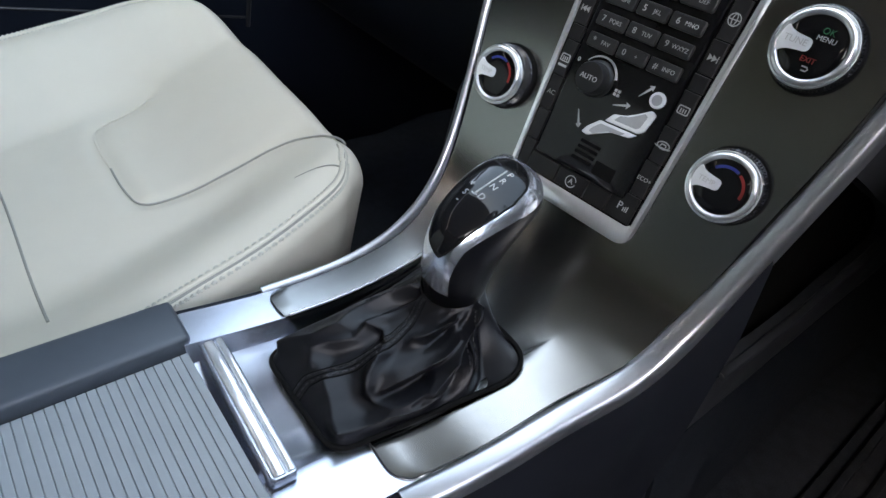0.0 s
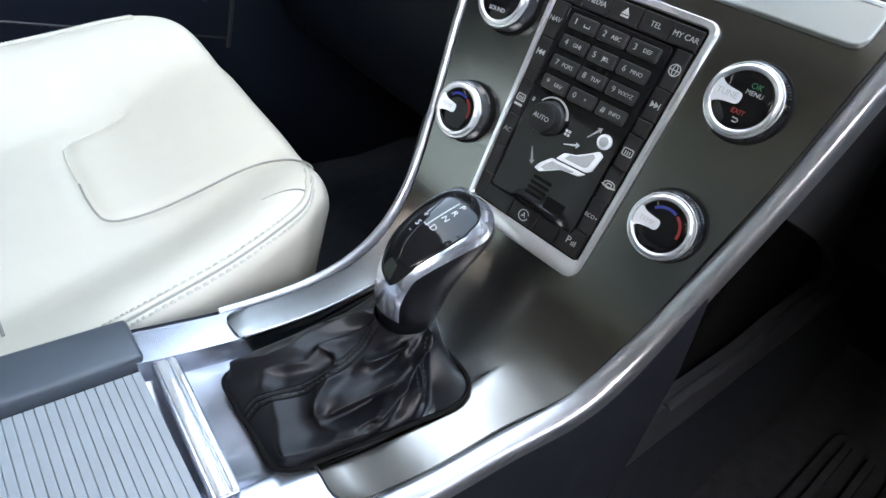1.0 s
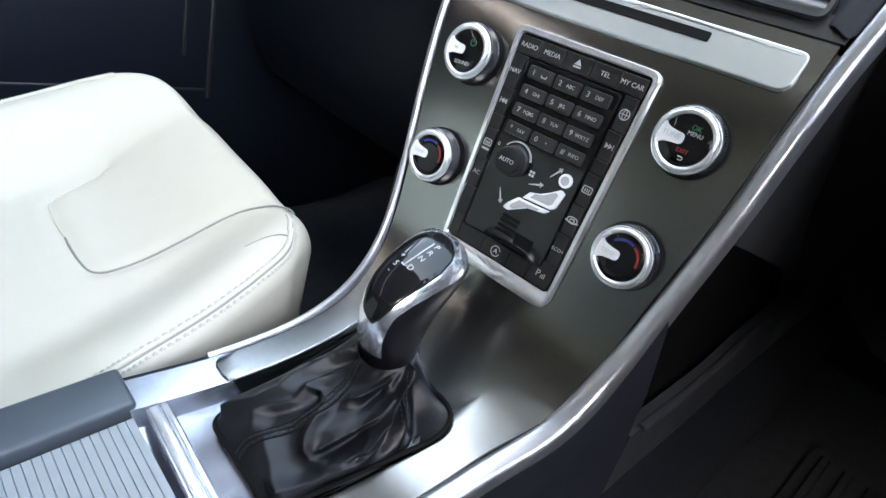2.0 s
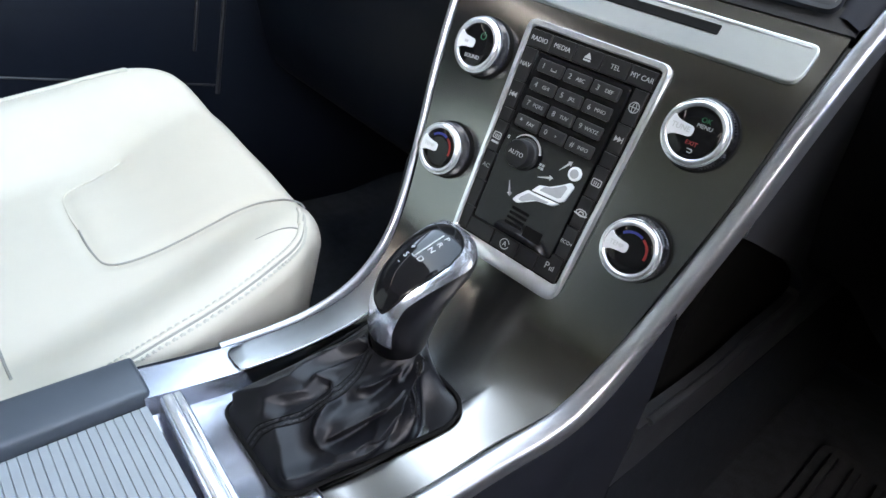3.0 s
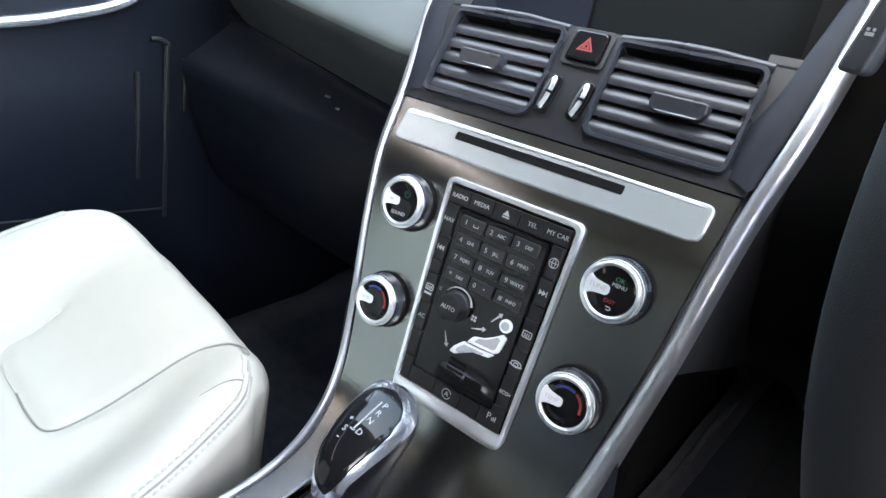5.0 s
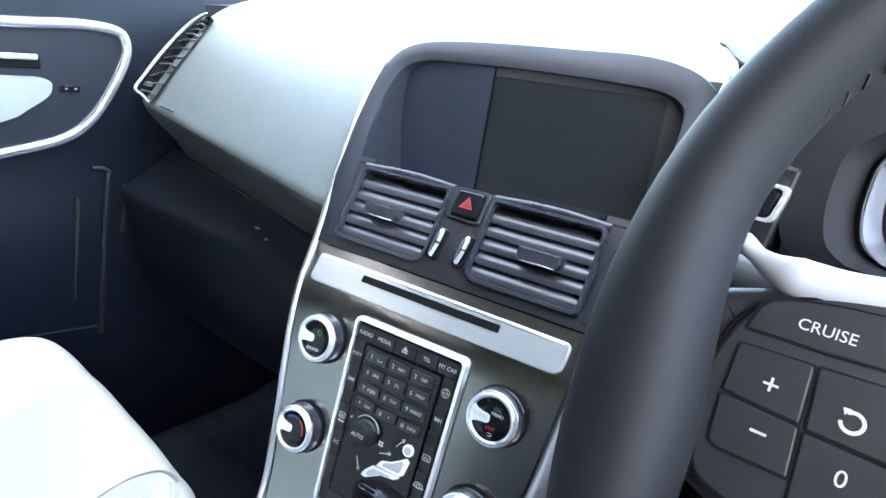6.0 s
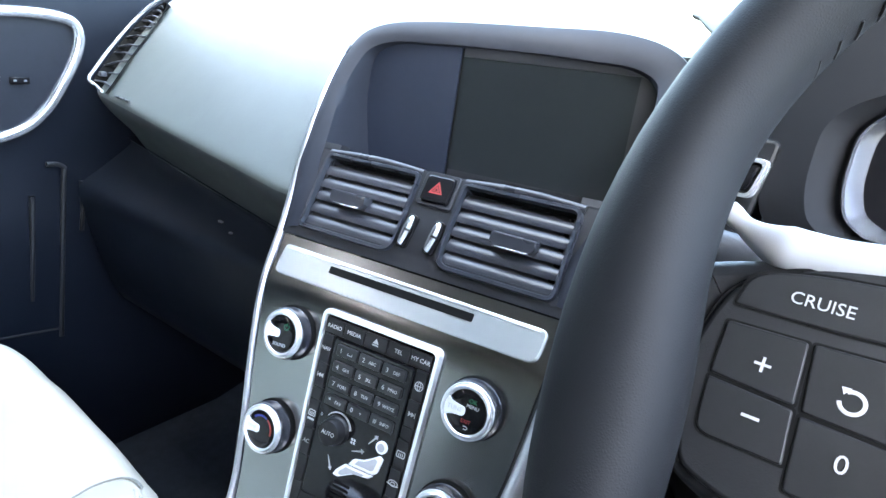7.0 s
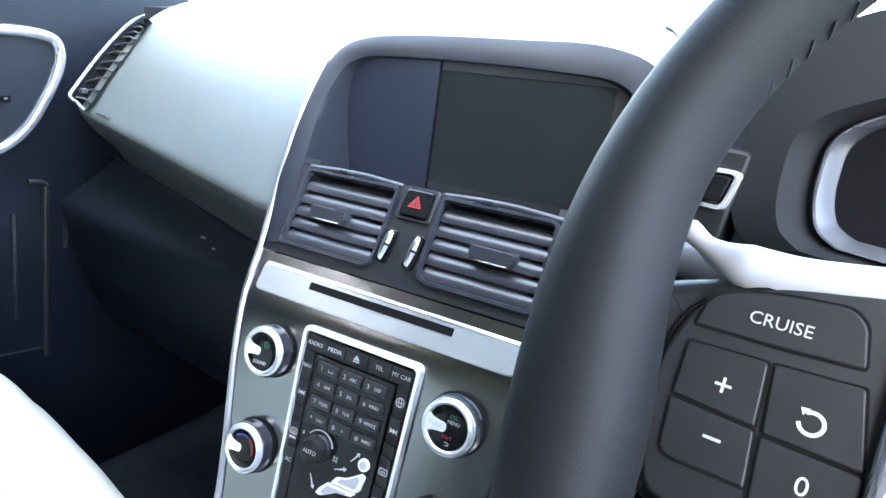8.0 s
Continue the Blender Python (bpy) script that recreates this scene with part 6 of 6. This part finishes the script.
bm = bmesh.new()
rows_ = []
for p in ring_pts + ring_pts[:1]:
    d = Vector((p[0] - 0.384, (p[1] - 0.69) * 1.6)).normalized()
    r_ = []
    for inset, back in ((-0.0016, 0.004), (-0.0016, 0.0), (-0.0008, -0.0012), (0.0004, -0.0012), (0.0010, 0.0), (0.0065, 0.0090), (0.0072, 0.0120)):
        q = (p[0] - d.x * inset, p[1] - d.y * inset)
        r_.append(CV @ Vector((q[0], 0.047 + 0.25 * (q[1] - 0.65) + back, q[1])))
    rows_.append(r_)
sheet(bm, rows_)
part("dial_ring", bm, RINGSATIN, cluster, "pale satin bevelled ring round the dials")
bm = bmesh.new()
vs = [bm.verts.new(CV @ Vector((p[0], 0.062 + 0.25 * (p[1] - 0.65), p[1]))) for p in ring_pts]
bm.faces.new(vs)
part("dial_glass", bm, BLACKGLOSS, cluster, "dark dial glass", smooth=False)
bm = bmesh.new()
rows_ = []
for p in ring_pts + ring_pts[:1]:
    c = Vector((0.384, 0.69))
    d = (Vector((p[0], p[1])) - c)
    q = c + d * 1.08 + d.normalized() * 0.004
    q2 = c + d * 1.14 + d.normalized() * 0.016
    q2.y += 0.030 * sstep(0.006, 0.032, d.y)
    rows_.append([CV @ Vector((p[0], 0.054 + 0.25 * (p[1] - 0.65), p[1])), CV @ Vector((q.x, 0.040 + 0.25 * (q.y - 0.65), q.y)), CV @ Vector((q2.x, 0.045 + 0.25 * (q2.y - 0.65), q2.y)), CV @ Vector((q2.x, 0.12, q2.y))])
sheet(bm, rows_)
part("binnacle", bm, BINNACLE, cluster, "dark binnacle round the dials", angle=25)

sw = thing("light_switch", pose(0.1925, 0.045, 0.6765, 80, 0, -8), "black light switch in a silver frame on the dashboard", "car switch")
part("switch_plate", prism(bmesh.new(), rounded([(-0.030, -0.034), (0.008, -0.034), (0.0135, 0.020), (-0.030, 0.020)], 0.005), -0.03, -0.006, 0.002), WHEELPLASTIC, sw, "dark plate")
o_ = rounded([(-0.014, -0.0115), (0.0085, -0.0115), (0.0125, 0.0095), (-0.014, 0.0095)], 0.004)
i_ = rounded([(-0.014, -0.0088), (0.0065, -0.0088), (0.0100, 0.0068), (-0.014, 0.0068)], 0.003)
part("switch_frame", ring_prism(bmesh.new(), o_, i_, -0.008, 0.0, 0.001), BRIGHT, sw, "bright silver frame")
part("switch_knob", prism(bmesh.new(), rounded([(-0.014, -0.0080), (0.0060, -0.0080), (0.0090, 0.0060), (-0.014, 0.0060)], 0.003), -0.008, 0.0015, 0.001), BLACKGLOSS, sw, "black rocker")
bars([(-0.006, -0.001, 0.000, 0.0035), (-0.006, -0.002, -0.005, -0.002)], 0.0014, 0.0017, GREYINK, sw, "mark")


# ---- steering wheel ----
wheel = thing("steering_wheel", pose(0.384, -0.133, 0.655, 65.5, 0, 0), "black leather steering wheel with cruise control buttons", "steering wheel")
RR = 0.1890
bm = bmesh.new()
NT, NC = 120, 22
g = []
for i in range(NT):
    a = 2 * math.pi * i / NT
    near = max(math.exp(-((math.atan2(math.sin(a - b_), math.cos(a - b_))) / 0.34) ** 2) for b_ in (math.pi + 0.10, -0.10))
    ring = []
    for j in range(NC):
        t = 2 * math.pi * j / NC
        rad = 0.0136 + 0.0059 * near
        dep = 0.0182
        r = RR + rad * math.cos(t) - 0.0104 * near
        ring.append(bm.verts.new((r * math.cos(a), r * math.sin(a), dep * math.sin(t))))
    g.append(ring)
for i in range(NT):
    a, b = g[i], g[(i + 1) % NT]
    for j in range(NC):
        bm.faces.new((a[j], a[(j + 1) % NC], b[(j + 1) % NC], b[j]))
part("rim", bm, WHEELHIDE, wheel, "black leather rim", angle=80)
b = bmesh.new()
for i in range(170):
    a = 2 * math.pi * i / 170
    d = math.atan2(math.sin(a - math.pi), math.cos(a - math.pi))
    if abs(d) < 0.26 or abs(abs(d) - math.pi) < 0.26:
        continue
    p = Vector(((RR - 0.0140) * math.cos(a), (RR - 0.0140) * math.sin(a), 0.0035))
    q = Vector(((RR - 0.0144) * math.cos(a + 0.013), (RR - 0.0140) * math.sin(a + 0.013), -0.0025))
    tube(b, [p, (p + q) / 2 * 0.999, q], 0.0004, 0.0004, n=5)
tagged(part("stitching", b, THREADBLACK, wheel, "black cross stitching"), kind="stuff")


def spoke(sgn):
    """The arm between rim and hub, with its button field."""
    out = [(-0.1745, 0.0235), (-0.160, 0.0290), (-0.120, 0.0385), (-0.060, 0.046), (-0.060, -0.055), (-0.120, -0.046), (-0.158, -0.036), (-0.1745, -0.024)]
    o = rounded([(sgn * -x, y) for x, y in out] if sgn > 0 else out, 0.008, 4)
    return prism(bmesh.new(), o, -0.026, -0.0125, 0.005, 3)


part("spoke", spoke(-1), WHEELPLASTIC, wheel, "dark spoke carrying the buttons")
part("spoke", spoke(1), WHEELPLASTIC, wheel, "dark spoke carrying the buttons")
part("hub", prism(bmesh.new(), rounded([(-0.080, -0.070), (0.080, -0.070), (0.095, 0.040), (0.060, 0.062), (-0.060, 0.062), (-0.095, 0.040)], 0.02, 5), -0.035, 0.004, 0.012, 4), WHEELPLASTIC, wheel, "dark padded hub")
part("spoke", prism(bmesh.new(), rounded([(-0.03, -0.18), (0.03, -0.18), (0.045, -0.05), (-0.045, -0.05)], 0.01, 4), -0.026, -0.010, 0.005, 3), WHEELPLASTIC, wheel, "dark lower spoke")
bm = bmesh.new()
EDGE_R = lambda t: float(np.interp(t, [0, 0.04, 0.10, 0.19, 0.28, 0.40, 1], [0.0012, 0.0030, 0.0032, 0.0028, 0.0042, 0.0066, 0.0078]))
tube(bm, smooth_path([(-0.1690, 0.0435, -0.0170), (-0.1650, 0.0405, -0.0165), (-0.1590, 0.0372, -0.0160), (-0.1520, 0.0352, -0.0160), (-0.1450, 0.0346, -0.0170), (-0.1350, 0.0345, -0.0175), (-0.1180, 0.0365, -0.0180), (-0.095, 0.0400, -0.0180), (-0.068, 0.0450, -0.0180)], 5), EDGE_R, lambda t: EDGE_R(t) * 1.15, n=20)
part("spoke_edge", bm, SPOKEGLARE, wheel, "rounded upper edge of the spoke, its glare painted pale")
FIELD = [(-0.1470, -0.0345), (-0.1583, -0.0309), (-0.1634, -0.0145), (-0.1644, -0.0012), (-0.1628, 0.0092), (-0.1592, 0.0195), (-0.1502, 0.0269), (-0.1366, 0.0320), (-0.1196, 0.0355), (-0.1090, 0.0365), (-0.1060, -0.0380)]
field = part("button_field", prism(bmesh.new(), rounded(FIELD, 0.004, 3), -0.020, -0.0098, 0.0016, 3), WHEELPLASTIC, wheel, "dark moulded plate round the buttons")
bm = bmesh.new()
tube(bm, [(x, y, -0.0118) for x, y in smooth_path(FIELD[1:10], 4)], 0.0007, 0.0010, n=6)
part("groove", bm, BLACKVOID, field)
bm = bmesh.new()
tube(bm, [(-0.1110, 0.040, -0.010), (-0.1095, 0.02, -0.0085), (-0.1090, -0.01, -0.0085), (-0.1095, -0.045, -0.010)], 0.003, 0.003, n=10)
part("spoke_trim", bm, CHROME, wheel, "satin silver strip beside the buttons")


def wheel_button(pts, r, text, size, at):
    b = part("button", prism(bmesh.new(), rounded(pts, r, 4), -0.013, -0.0091, 0.0006, 2, True), WHEELBUTTON, wheel)
    c = sum((Vector(p) for p in pts), Vector((0, 0))) / len(pts)
    gap = [tuple(Vector(p) + Vector((math.copysign(0.0006, p[0] - c.x), math.copysign(0.0006, p[1] - c.y)))) for p in pts]
    part("gap", prism(bmesh.new(), rounded(gap, r, 4), -0.013, -0.00965), BLACKVOID, b, smooth=False)
    if text:
        lettering(text, size, WHITEINK, b, Matrix.Translation((at[0], at[1], -0.0089)), "print")
    return b


wheel_button([(-0.1575, 0.0156), (-0.1361, 0.0158), (-0.1180, 0.0168), (-0.1200, 0.0268), (-0.1240, 0.0304), (-0.1387, 0.0292), (-0.1505, 0.0268), (-0.1555, 0.0240)], [0.0015, 0.004, 0.0016, 0.002, 0.003, 0.006, 0.003, 0.003], "CRUISE", 0.0046, (-0.1377, 0.0216))
wheel_button([(-0.1577, -0.0042), (-0.1366, -0.0052), (-0.1377, 0.0114), (-0.1575, 0.0108)], 0.0012, "+", 0.0086, (-0.1461, 0.0018))
bd = wheel_button([(-0.1568, -0.0207), (-0.1350, -0.0205), (-0.1364, -0.0062), (-0.1578, -0.0052)], [0.004, 0.001, 0.001, 0.001], "", 0, (0, 0))
bars([(-0.1472, -0.1428, -0.0122, -0.0114)], -0.0092, -0.0089, WHITEINK, bd, "print")
bu = wheel_button([(-0.1349, -0.0060), (-0.1129, -0.0066), (-0.1169, 0.0124), (-0.1366, 0.0115)], 0.0012, "", 0, (0, 0))
bm = bmesh.new()
tube(bm, [(-0.1254 + 0.0027 * math.cos(a), 0.0004 + 0.0027 * math.sin(a), -0.0090) for a in [2.2 - 5.2 * i / 24 for i in range(25)]], 0.0005, 0.0001, n=4)
part("print", bm, WHITEINK, bu, smooth=False)
part("print", prism(bmesh.new(), [(-0.1284, 0.0036), (-0.1262, 0.0038), (-0.1276, 0.0018)], -0.0091, -0.0089), WHITEINK, bu, smooth=False)
wheel_button([(-0.1335, -0.0262), (-0.1115, -0.0270), (-0.1129, -0.0076), (-0.1350, -0.0070)], 0.0012, "0", 0.0066, (-0.1236, -0.0148))
